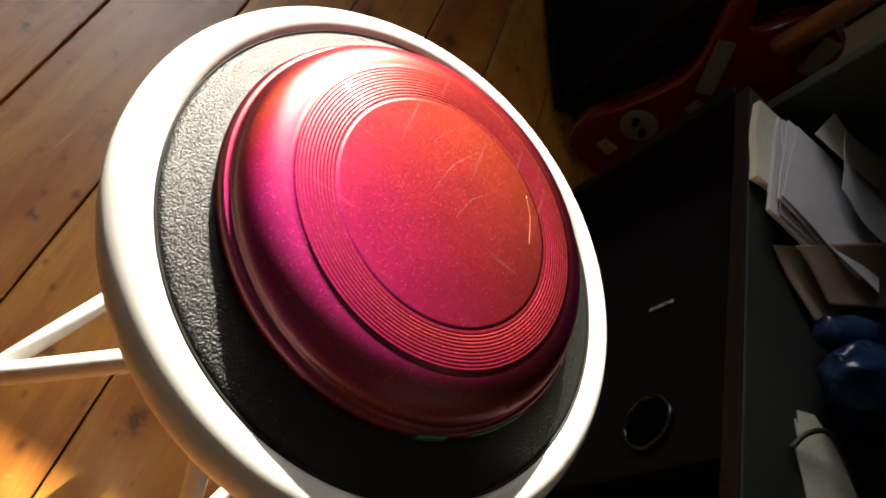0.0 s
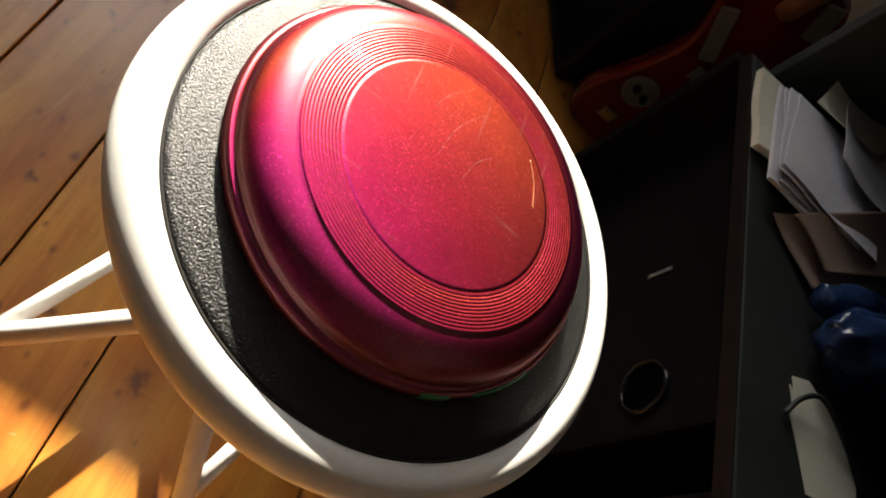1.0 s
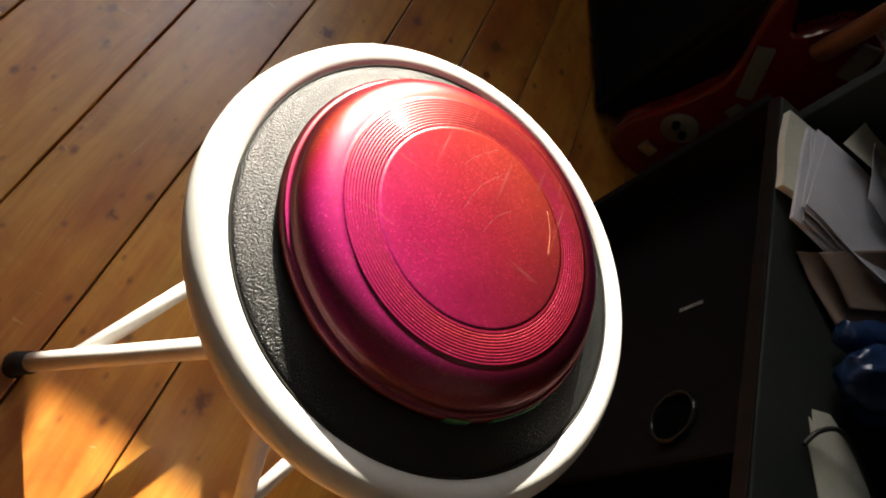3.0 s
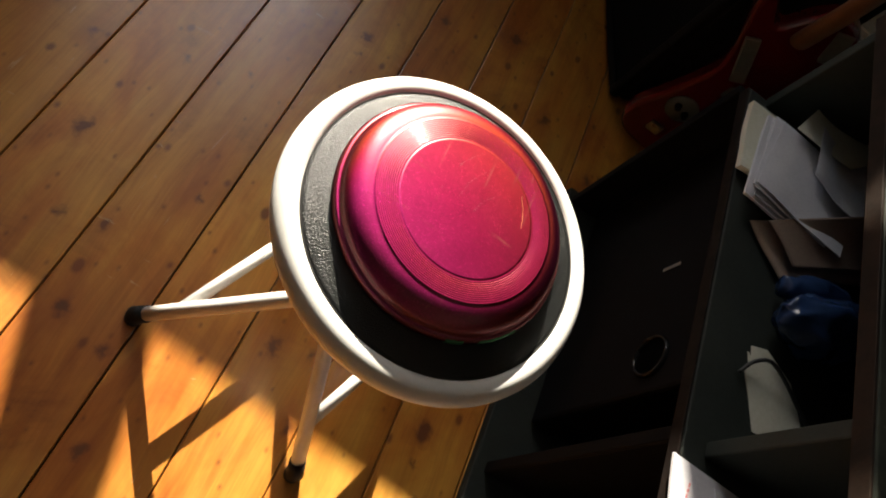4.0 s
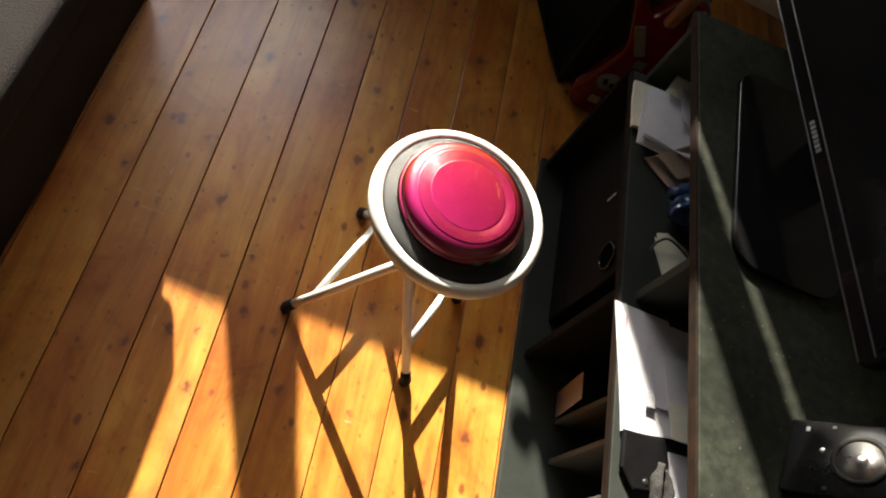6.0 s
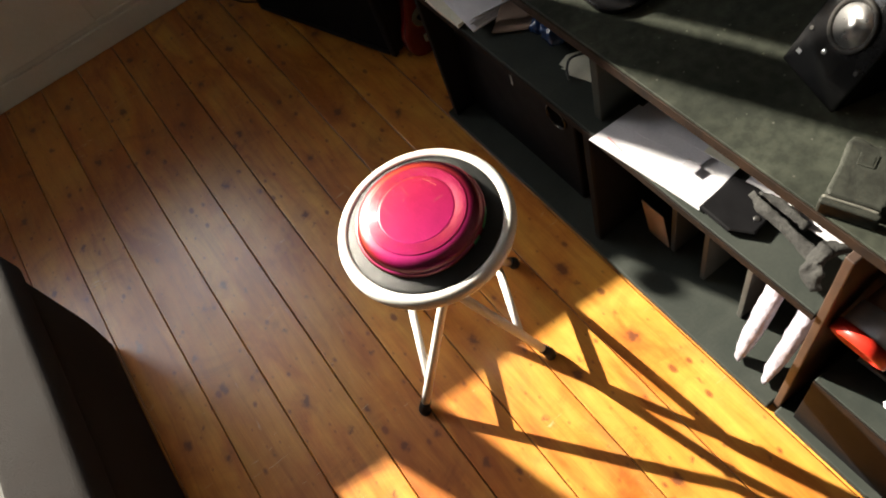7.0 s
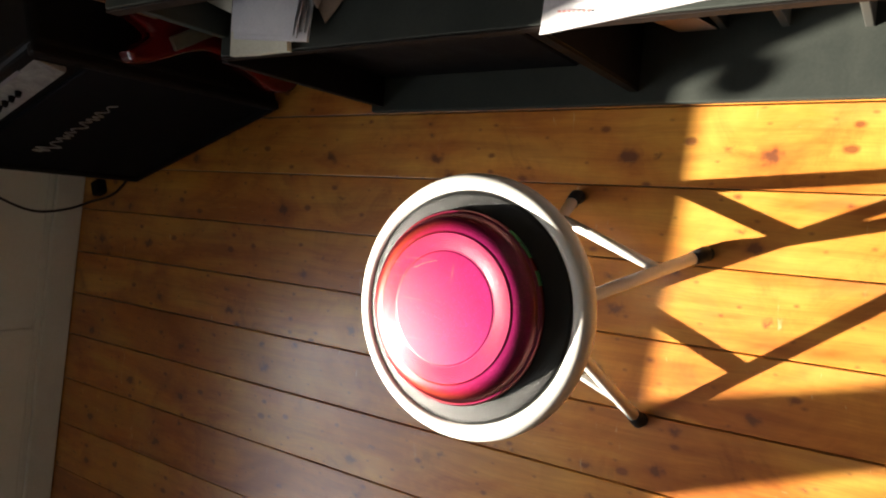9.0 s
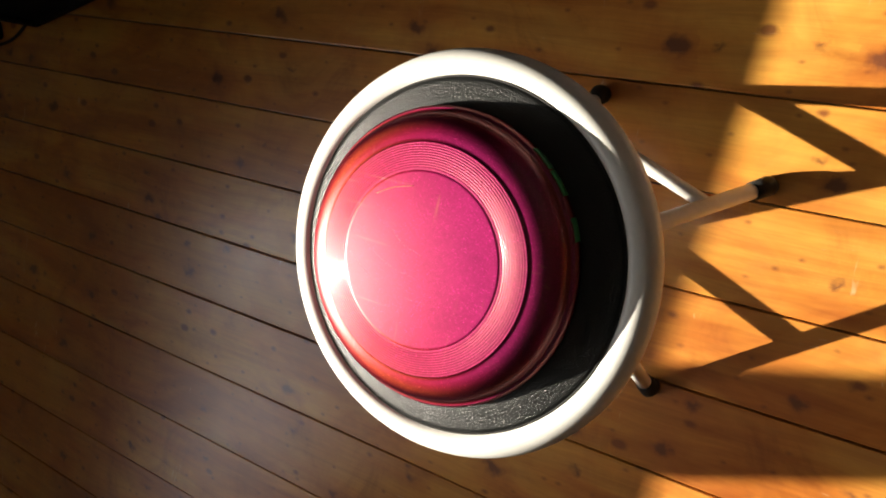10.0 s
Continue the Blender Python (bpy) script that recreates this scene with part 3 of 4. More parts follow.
def frisbee():
    fr = thing("frisbee", (0.0356, 0.0458, 0), label="scratched metallic pink frisbee lying upside up on the stool seat", category="frisbee")
    at = Matrix.Translation((0, 0, 0.4852)) @ SEAT_TILT
    top = 0.0318
    prof = [(0.0, top + 0.0018)] + [(r, top + 0.0018 * (1 - (r / 0.0655) ** 2)) for r in (0.012, 0.024, 0.036, 0.046, 0.056, 0.0640)] + [(0.0655, top), (0.0659, top - 0.0004), (0.0664, top - 0.0003)]
    n = 11
    for k in range(n):
        a, b = 0.0666 + 0.0198 * k / n, 0.0666 + 0.0198 * (k + 1) / n
        z = top - 0.0004 - 0.0013 * ((a - 0.0666) / 0.0198) ** 2
        prof += [(a + (b - a) * 0.15, z + 0.0001), (a + (b - a) * 0.5, z + 0.00014), (a + (b - a) * 0.82, z + 0.0001), (a + (b - a) * 0.97, z - 0.00018)]
    # a full round shoulder, a narrow foot and the lip
    for k in range(16):
        a = radians(8 + 77 * k / 15)
        prof.append((0.0835 + 0.0263 * math.sin(a), 0.0100 + 0.0196 * math.cos(a)))
    prof += [(0.1106, 0.0106), (0.1122, 0.0105), (0.1135, 0.0090), (0.1143, 0.0068), (0.1141, 0.0030), (0.1130, 0.0006), (0.1112, 0.0003), (0.1095, 0.004),
             (0.1075, 0.0100), (0.086, top - 0.0055), (0.0, top - 0.0025)]
    cut = next(k for k, p in enumerate(prof) if p == (0.1122, 0.0105))
    disc = part("disc", lathe(prof[: cut + 1], 160, at), PINK, fr, "grooved pink flight plate", True)
    rim = part("rim", lathe(prof[cut:], 160, at), PINK, fr, "turned-down pink rim", True)
    for a0, a1 in ((239.5, 248.0), (256.0, 266.0), (266.6, 276.0)):
        bm = bmesh.new()
        rows = []
        for k in range(9):
            a = radians(a0 + (a1 - a0) * k / 8)
            j = 0.0006 * noise.noise(Vector((a * 60, a0, 0)))
            rows.append([bm.verts.new((r * math.cos(a), r * math.sin(a), z)) for r, z in ((0.1137, 0.0098 + j), (0.1148, 0.0068), (0.1147, 0.0030 + j), (0.1138, 0.0030 + j), (0.1130, 0.0092 + j))])
        for p, q in zip(rows, rows[1:]):
            for k in range(5):
                bm.faces.new((p[k], p[(k + 1) % 5], q[(k + 1) % 5], q[k]))
        bm.faces.new(rows[0])
        bm.faces.new(rows[-1][::-1])
        bmesh.ops.transform(bm, matrix=at, verts=bm.verts)
        part("paint_fleck", bm, GREEN_PAINT, rim, "worn green paint fleck on the rim", True)
    bm = tube([at @ p for p in smooth_line([(0.060, -0.004, top + 0.0006), (0.054, -0.018, top + 0.00075), (0.044, -0.032, top + 0.0007)], 8)], 0.00022, 5)
    part("scratch", bm, SCRATCH, disc, "long pale scratch", True)
    for line in (((0.042, 0.044), (0.014, 0.040), (-0.020, 0.022)), ((0.038, 0.027), (0.014, 0.022), (-0.008, 0.010)), ((0.030, 0.002), (0.016, 0.001), (0.000, -0.006))):
        pts = smooth_line([(x, y, top + 0.0018 * (1 - (math.hypot(x, y) / 0.0655) ** 2)) for x, y in line], 6)
        part("scratch", tube([at @ p for p in pts], 0.00007, 5), PALE_SCRATCH, disc, "fine white scratch", True)
    return fr


frisbee()

# ---- desk ----
desk = thing("desk", (0.6, 0, 0), label="home-made black painted desk with worn brown edges and open shelves", category="desk")
DX = -0.6


def dbox(name, x0, x1, y0, y1, z0, z1, mat, bev=0.002, label=""):
    return part(name, box(x0 + DX, x1 + DX, y0, y1, z0, z1, bev), mat, desk, label)


dbox("desktop", 0.390, 1.05, -1.15, 0.556, 0.620, 0.640, DESK_PAINT, 0.002, "dusty greenish black painted desktop")
dbox("front_edge", 0.386, 0.3895, -1.15, 0.556, 0.6195, 0.6385, EDGE_WOOD, 0.001, "worn brown front edge")
dbox("shelf", 0.371, 1.0, -0.478, 0.556, 0.426, 0.4435, DESK_INNER)
dbox("shelf_edge", 0.3675, 0.3708, -0.478, 0.556, 0.4255, 0.4425, EDGE_SHADED, 0.001, "worn shelf edge, coloured dark as in shade")
dbox("divider", 0.380, 1.0, 0.012, 0.030, 0.0205, 0.4255, BLACK_MATT)
dbox("divider_edge", 0.3765, 0.3798, 0.0125, 0.0295, 0.0205, 0.4255, BLACK_MATT, 0.001)
dbox("divider", 0.400, 1.0, 0.000, 0.018, 0.444, 0.6195, DESK_INNER)
dbox("end_panel", 0.372, 1.0, -0.4925, -0.4785, 0.0, 0.6195, END_WOOD, 0.002, "brown end panel")
dbox("end_panel", 0.40, 1.0, 0.538, 0.556, 0.4445, 0.6195, DESK_INNER)
dbox("end_panel", 0.366, 1.0, 0.557, 0.574, 0.0205, 0.4255, BLACK_MATT)
dbox("base_board", 0.356, 1.0, -0.478, 0.592, 0.0, 0.020, DESK_INNER, 0.003, "dark grey-green base board")
dbox("base_board", 0.358, 1.0, -1.129, -0.4935, 0.0, 0.020, DESK_INNER, 0.003, "dark grey-green base board")
dbox("back_panel", 1.001, 1.015, -1.15, 0.556, 0.0, 0.6195, DESK_PAINT)
dbox("end_panel", 0.42, 1.0, -1.15, -1.13, 0.0, 0.6195, DESK_PAINT)


def subwoofer():
    s = thing("subwoofer", (0.55, 0.32, 0.0205), label="black loudspeaker box with round port under the shelf", category="loudspeaker")
    part("cabinet", box(-0.125, 0.30, -0.20, 0.235, 0, 0.385, 0.006), BLACK_MATT, s)
    m = Matrix.Translation((-0.126, -0.145, 0.27)) @ Matrix.Rotation(radians(-90), 4, "Y")
    part("port_ring", lathe([(0.027, 0.0), (0.0275, 0.005), (0.030, 0.007), (0.0325, 0.004), (0.033, 0.0)], 40, m), BLACK_GLOSS, s, "glossy black port ring", True)
    # Flat disc, coloured black for the shade inside the port; no hole is cut.
    part("port", lathe([(0.0, 0.0008), (0.0272, 0.0008), (0.0272, 0.0), (0.0, 0.0)], 32, m), PORT_SHADE, s, "flat black disc for the dark inside the port")
    for k in range(7):
        part("badge_letter", box(-0.1275, -0.1262, 0.006, 0.011, 0.252 + k * 0.0052, 0.2558 + k * 0.0052), SILVER, s)
    return s


subwoofer()


def plank(y, x0, lean, w=0.012):
    p = thing("upright_board", (x0, y, 0.0205), label="thin grey upright board standing under the shelf", category="board", group="boards under the shelf")
    part("board", box(0, 0.4, -w / 2, w / 2, 0, 0.40, 0.0015, m=Matrix.Rotation(radians(lean), 4, "X")), GREY_BOARD, p)
    return p


GREY_BOARD = surface("grey_board", (0.040, 0.041, 0.037), (0.06, 0.06, 0.053), 0.65, 12, 220, 0.2)
plank(-0.115, 0.47, 0)
plank(-0.205, 0.465, 0)
plank(-0.315, 0.455, 0)
card = thing("white_card", (0.47, -0.075, 0.0205), label="dull brown card standing against a board under the shelf", category="card")
part("card", box(0, 0.003, -0.03, 0.03, 0.0, 0.16, 0.0008, m=Matrix.Rotation(radians(-8), 4, "Y")), KRAFT, card)


def white_bag(y, seed, fat):
    b = thing("plastic_bag", (0.4, y, 0.0205), label="white crumpled plastic wrapped roll leaning under the shelf", category="bag", group="white rolls under the shelf")
    part("film", crumpled([(-0.012, 0, 0.006), (0.0, 0, 0.06), (0.03, 0, 0.16), (0.07, 0.004, 0.28), (0.10, 0.004, 0.36)], [0.010, 0.021 * fat, 0.026 * fat, 0.026 * fat, 0.02 * fat], seed, 0.13), WHITE_BAG, b, "", True)
    return b


white_bag(-0.375, 3.0, 1.0)
white_bag(-0.440, 9.0, 0.85)


# things on the shelf
SZ = 0.4440


def papers():
    stack = thing("paper_stack", (0.42, 0.42, SZ), label="untidy stack of white letters lying on the shelf edge", category="papers")
    lay = [(-0.054, 0.066, -0.030, 0.092, 0.0, PAPER_OLD, 0.5, 0.009), (-0.038, 0.070, -0.082, 0.075, -6, PAPER, 1.5, 0.004), (-0.030, 0.085, -0.076, 0.074, -3, PAPER, 2.5, 0.002),
           (-0.032, 0.095, -0.070, 0.076, -9, PAPER, 3.5, 0.002), (-0.026, 0.12, -0.066, 0.07, -12, PAPER, 4.5, 0.0012)]
    z = 0.001
    for x0, x1, y0, y1, turn, mat, sd, th in lay:
        m = Matrix.Rotation(radians(turn), 4, "Z")
        cs = [m @ Vector(p) for p in ((x0, y0, z), (x1, y0, z + 0.004), (x1, y1, z + 0.006), (x0, y1, z))]
        part("letter", sheet(cs, 0.005, 16, th, sd), mat, stack)
        z += th + 0.0026
    fold = [Vector(p) for p in ((0.036, 0.000, z + 0.004), (0.12, -0.035, z + 0.012), (0.15, 0.085, z + 0.02), (0.030, 0.075, z + 0.006))]
    part("folded_letter", sheet(fold, 0.010, 18, 0.0008, 8.0, 0.018), PAPER, stack, "folded open letter")
    edge = [Vector(p) for p in ((0.000, 0.060, z + 0.004), (0.09, 0.045, z + 0.02), (0.16, 0.11, z + 0.028), (0.02, 0.105, z + 0.004))]
    part("folded_letter", sheet(edge, 0.008, 18, 0.0008, 5.0, 0.010), PAPER_OLD, stack, "folded cream letter")
    return stack


papers()
kraft = thing("brown_envelope", (0.52, 0.36, SZ), label="crumpled brown envelope behind the letters on the shelf", category="envelope")
part("envelope", sheet([(-0.118, -0.036, 0.003), (-0.058, -0.092, 0.002), (0.10, -0.010, 0.006), (0.065, 0.055, 0.058)], 0.006, 22, 0.0012, 6.0, 0.016), KRAFT, kraft, "", True)
part("flap", sheet([(-0.10, -0.03, 0.012), (-0.05, -0.07, 0.016), (0.09, 0.0, 0.026), (0.06, 0.06, 0.064)], 0.007, 22, 0.0008, 9.0, 0.012), KRAFT, kraft, "folded back flap", True)
blue = thing("blue_bag", (0.505, 0.21, SZ), label="dark blue shiny plastic bag on the shelf", category="bag")
part("film", crumpled([(-0.055, -0.012, 0.026), (-0.02, -0.005, 0.034), (0.03, 0.012, 0.036), (0.09, 0.03, 0.026)], [0.018, 0.036, 0.042, 0.02], 11.0, 0.42, 34, 0.75), BLUE_BAG, blue, "", True)
part("fold", crumpled([(-0.05, 0.036, 0.02), (-0.02, 0.046, 0.026), (0.03, 0.058, 0.026), (0.08, 0.07, 0.02)], [0.012, 0.02, 0.021, 0.012], 4.0, 0.3, 26, 0.8), BLUE_BAG, blue, "", True)
tag = thing("torn_paper", (0.475, 0.115, SZ), label="torn cream paper lying under a cable on the shelf", category="paper")
part("sheet", slab([(-0.040, 0.034), (-0.034, 0.030), (-0.036, 0.044), (-0.012, 0.052), (0.03, 0.03), (0.055, -0.02), (0.05, -0.05), (-0.018, -0.056), (-0.03, -0.02), (-0.042, 0.012), (-0.036, 0.016)], 0.001, 0.0022), PAPER_OLD, tag)
lead = thing("short_cable", (0.475, 0.12, SZ), label="thin black cable looping over the torn paper", category="cable")
part("cable", tube(smooth_line([(-0.05, -0.005, 0.004), (-0.04, 0.012, 0.012), (-0.02, 0.022, 0.018), (0.01, 0.012, 0.014), (0.05, -0.01, 0.006), (0.11, -0.05, 0.005)]), 0.0024, 10), WIRE, lead, "", True)


def envelope():
    e = thing("envelope", (0.42, -0.13, SZ), label="white window envelope with a letter on the shelf", category="envelope")
    c = [(-0.062, 0.115, 0.002), (-0.038, -0.116, 0.002), (0.062, -0.105, 0.004), (0.046, 0.105, 0.004)]
    part("envelope", sheet(c, 0.003, 16, 0.003, 1.0), PAPER, e)
    c2 = [(-0.010, 0.100, 0.0105), (0.022, -0.06, 0.0105), (0.12, -0.07, 0.012), (0.12, 0.09, 0.012)]
    part("letter", sheet(c2, 0.003, 16, 0.001, 2.0), PAPER, e)
    c3 = [(0.030, 0.035, 0.014), (0.046, -0.085, 0.014), (0.13, -0.085, 0.018), (0.13, 0.03, 0.020)]
    part("letter", sheet(c3, 0.005, 16, 0.001, 6.0, 0.008), PAPER, e)
    c4 = [(0.040, -0.050, 0.021), (0.046, -0.112, 0.021), (0.12, -0.118, 0.024), (0.12, -0.045, 0.026)]
    part("letter", sheet(c4, 0.004, 14, 0.001, 9.0, 0.006), PAPER_OLD, e)
    part("window", box(0.000, 0.018, -0.066, -0.040, 0.0150, 0.0153), INK, e, "grey address window")
    for k in range(7):
        part("print_bar", box(-0.049, -0.0468, 0.048 + k * 0.006, 0.0522 + k * 0.006, 0.0078, 0.0081, m=Matrix.Rotation(radians(-6), 4, "Z")), RED_INK, e)
    return e


envelope()
pouch = thing("black_pouch", (0.425, -0.285, SZ), label="flat black pouch lying beside the envelope", category="pouch")
part("pouch", slab([(-0.04, 0.042), (-0.042, -0.02), (-0.02, -0.052), (0.035, -0.045), (0.048, 0.0), (0.04, 0.045)], 0.001, 0.012, 0.004), BLACK_MATT, pouch)
part("press_stud", lathe([(0, 0.0145), (0.004, 0.014), (0.005, 0.012), (0, 0.012)], 16, Matrix.Translation((0.002, -0.034, 0))), STEEL, pouch)
strap = thing("webbing_strap", (0.447, -0.352, SZ), label="dusty grey webbing strap lying on the shelf", category="strap")
part("webbing", crumpled([(0.006, 0.070, 0.014), (-0.004, 0.03, 0.018), (-0.008, -0.02, 0.020), (-0.018, -0.070, 0.018)], [0.006, 0.010, 0.011, 0.011], 6.0, 0.20, 26, 0.35), GREY_CLOTH, strap, "", True)
part("webbing_end", crumpled([(0.016, 0.062, 0.012), (0.022, 0.02, 0.013), (0.016, -0.03, 0.012)], [0.006, 0.010, 0.008], 14.0, 0.16, 18, 0.4), GREY_CLOTH, strap, "", True)
cloth = thing("dusty_cloth", (0.425, -0.435, SZ), label="crumpled dusty grey cloth in the shelf corner", category="cloth")
part("cloth", crumpled([(-0.034, -0.020, 0.014), (-0.012, 0.004, 0.022), (0.020, 0.010, 0.024), (0.050, -0.006, 0.018)], [0.009, 0.016, 0.017, 0.009], 17.0, 0.34, 32, 0.6), GREY_CLOTH, cloth, "", True)
sheet2 = thing("paper_sheet", (0.53, -0.36, SZ), label="bright white paper sheets at the back of the shelf", category="paper")
part("sheet", sheet([(-0.070, 0.10, 0.002), (-0.058, -0.105, 0.002), (0.10, -0.105, 0.006), (0.10, 0.10, 0.006)], 0.005, 16, 0.002, 4.0), PAPER, sheet2)

# things on the desktop
TZ = 0.6405


def loudspeaker():
    s = thing("loudspeaker", (0.533, -0.281, TZ), -107.5, label="small black desktop loudspeaker with a shiny silver cone", category="loudspeaker")
    wedge = Matrix(((0, 0, 1, 0), (1, 0, 0, 0), (0, 1, 0, 0), (0, 0, 0, 1)))
    part("cabinet", slab([(0.004, 0.0), (0.13, 0.0), (0.14, 0.01), (0.14, 0.15), (0.13, 0.162), (0.100, 0.162)], -0.056, 0.056, 0.004, 2, wedge), BLACK_MATT, s)
    lean = Matrix.Rotation(radians(-31), 4, "X")
    part("front_baffle", box(-0.057, 0.057, -0.007, 0.0, 0.002, 0.190, 0.003, m=lean), BLACK_GLOSS, s, "", True)
    for z, r in ((0.098, 0.036), (0.160, 0.018)):
        m = lean @ Matrix.Translation((0, -0.0072, z)) @ Matrix.Rotation(radians(90), 4, "X")
        ring = part("surround", lathe([(r, 0.0), (r, 0.003), (r * 0.9, 0.005), (r * 0.78, 0.002), (r * 0.78, 0.0)], 40, m), RUBBER, s, "", True)
        part("cone", lathe([(0, 0.006), (r * 0.25, 0.0045), (r * 0.35, 0.0005), (r * 0.78, 0.002), (r * 0.78, 0.0), (0, 0.0)], 40, m), STEEL, ring, "shiny silver cone", True)
    part("badge", box(-0.045, -0.037, -0.0085, -0.0072, 0.024, 0.030, 0.0005, m=lean), SILVER, s)
    part("power_light", lathe([(0, 0.002), (0.003, 0.0015), (0.004, 0), (0, 0)], 16, lean @ Matrix.Translation((-0.01, -0.0072, 0.05)) @ Matrix.Rotation(radians(90), 4, "X")), STEEL, s)
    for x, z in ((-0.047, 0.14), (0.047, 0.14), (-0.047, 0.06), (0.047, 0.06)):
        part("screw", lathe([(0, 0.0012), (0.003, 0.001), (0.0035, 0), (0, 0)], 12, lean @ Matrix.Translation((x, -0.0072, z)) @ Matrix.Rotation(radians(90), 4, "X")), RUBBER, s)
    return s


loudspeaker()


def dusty_box():
    g = thing("plug_box", (0.455, -0.430, TZ), 21, label="dusty black plastic adapter box lying on the desktop", category="adapter")
    waist = [(-0.052, 0.034), (-0.052, -0.034), (-0.044, -0.040), (0.000, -0.041), (0.040, -0.044), (0.054, -0.040), (0.056, -0.030), (0.048, -0.012), (0.047, 0.006), (0.054, 0.026), (0.052, 0.036), (0.040, 0.040), (0.000, 0.037), (-0.044, 0.039)]
    part("body", slab(waist, 0.002, 0.030, 0.006, 3), DUSTY_BOX, g)
    part("rim", slab(rounded(-0.068, -0.054, -0.038, 0.042, 0.005), 0.0, 0.029, 0.004, 3), DUSTY_BOX, g, "thick rounded flange")
    part("seam", tube(smooth_line([(-0.058, -0.036, 0.029), (-0.0575, -0.01, 0.0295), (-0.058, 0.02, 0.0297), (-0.057, 0.040, 0.029)], 4), 0.0022, 8), DUST, g, "dust-covered edge", True)
    part("embossed_square", slab(rounded(0.006, 0.030, -0.006, 0.018, 0.003), 0.0298, 0.0312, 0.0006), DUSTY_BOX, g, "dusty embossed mark")
    part("embossed_square", slab(rounded(0.010, 0.026, -0.002, 0.014, 0.002), 0.0310, 0.0318, 0.0003), DUSTY_BOX, g)
    g.scale = (0.9, 0.88, 0.9)
    part("cord_stub", tube([(0.05, -0.02, 0.014), (0.072, -0.028, 0.010), (0.095, -0.04, 0.006)], [0.007, 0.006, 0.004], 12), WIRE, g, "", True)
    return g


dusty_box()


def monitor():
    m = thing("monitor", (0.526, 0.379, TZ), 7.6, label="wide black flat screen on a glossy black base on the desk", category="monitor")
    foot = m.matrix_world.inverted() @ Matrix.Translation((0.66, 0.36, TZ)) @ Matrix.Rotation(radians(-4), 4, "Z")
    part("base", slab(rounded(-0.190, 0.02, -0.37, 0.07, 0.05, 8), 0.0, 0.012, 0.003, 3, foot), BLACK_GLOSS, m, "glossy black base plate", True)
    part("stem", box(-0.04, 0.02, -0.14, -0.04, 0.012, 0.16, 0.006, m=foot), BLACK_GLOSS, m)
    tilt = Matrix.Translation((0, 0, 0.079)) @ Matrix.Rotation(radians(10), 4, "Y")
    near, far, mid = -0.54, 0.25, -0.145
    face = slab(rounded(near, far, 0.0, 0.475, 0.016), 0.0, 0.035, 0.006, 3, tilt @ Matrix(((0, 0, 1, 0), (1, 0, 0, 0), (0, 1, 0, 0), (0, 0, 0, 1))))
    bezel = part("bezel", face, BLACK_GLOSS, m)
    part("screen", box(-0.0022, -0.0004, near + 0.018, far - 0.018, 0.036, 0.456, 0.0006, m=tilt), BLACK_GLOSS, m)
    for z in (0.003, 0.029):
        part("trim_strip", box(-0.0024, -0.0003, near + 0.01, far - 0.01, z, z + 0.0028, 0.0006, m=tilt), DULL_STEEL, bezel, "thin silver trim line")
    for k in range(7):
        part("badge_letter", box(-0.0024, -0.0003, mid + 0.03 - k * 0.0095, mid + 0.0365 - k * 0.0095, 0.012, 0.021, 0.0004, m=tilt), SILVER, bezel)
    return m


monitor()


# red tub and clutter past the end panel
def tub():
    t = thing("red_tub", (0.492, -0.541, 0.433), label="carton tub with a bright red rim below the desktop", category="tub")
    m = Matrix.Rotation(radians(-110), 4, "Y")
    part("wall", lathe([(0.0, -0.06), (0.031, -0.06), (0.040, 0.088), (0.0385, 0.088), (0.0, 0.086)], 40, m), CARTON, t, "", True)
    part("band", lathe([(0.0388, 0.048), (0.0404, 0.048), (0.0416, 0.087), (0.0404, 0.087), (0.0388, 0.048)], 40, m), PAPER, t, "white band below the lid", True)
    part("rim", lathe([(0.040, 0.0875), (0.045, 0.0875), (0.047, 0.098), (0.045, 0.108), (0.038, 0.110), (0.034, 0.104), (0.0, 0.103)], 40, m), RED_PLASTIC, t, "bright red plastic lid", True)
    return t


tub()
crate = thing("wooden_crate", (0.590, -0.75, 0.0205), label="dark grey-green painted crate standing on the base board", category="crate")
part("side", box(-0.20, 0.25, -0.23, -0.215, 0.0, 0.205, 0.002), DESK_INNER, crate)
part("side", box(-0.20, 0.25, 0.215, 0.23, 0.0, 0.205, 0.002), DESK_INNER, crate)
part("front", box(-0.215, -0.2005, -0.23, 0.23, 0.0, 0.205, 0.002), BLACK_MATT, crate)
part("handle_slot", box(-0.2172, -0.2152, -0.06, 0.06, 0.12, 0.15, 0.0008), RUBBER, crate)
part("lid", box(-0.215, 0.25, -0.23, 0.23, 0.2055, 0.2185, 0.002), DESK_INNER, crate)
part("lip", box(-0.2185, -0.2155, -0.23, 0.23, 0.195, 0.2175, 0.001), EDGE_SHADED, crate, "worn front lip in the shaded edge colour")
scrap = thing("crumpled_paper", (0.43, -0.635, 0.2391), label="small crumpled white paper on the crate", category="paper")
part("paper", crumpled([(-0.02, 0.02, 0.012), (0.0, 0.0, 0.016), (0.015, -0.025, 0.012)], [0.008, 0.016, 0.008], 7.0, 0.4, 16, 0.7), PAPER, scrap)
rod = thing("metal_rod", (0.47, -0.60, 0.2391), label="thin bright metal rod lying on the crate", category="rod")
part("rod", tube([(-0.02, 0.06, 0.004), (-0.01, -0.16, 0.004)], 0.004, 10), STEEL, rod)


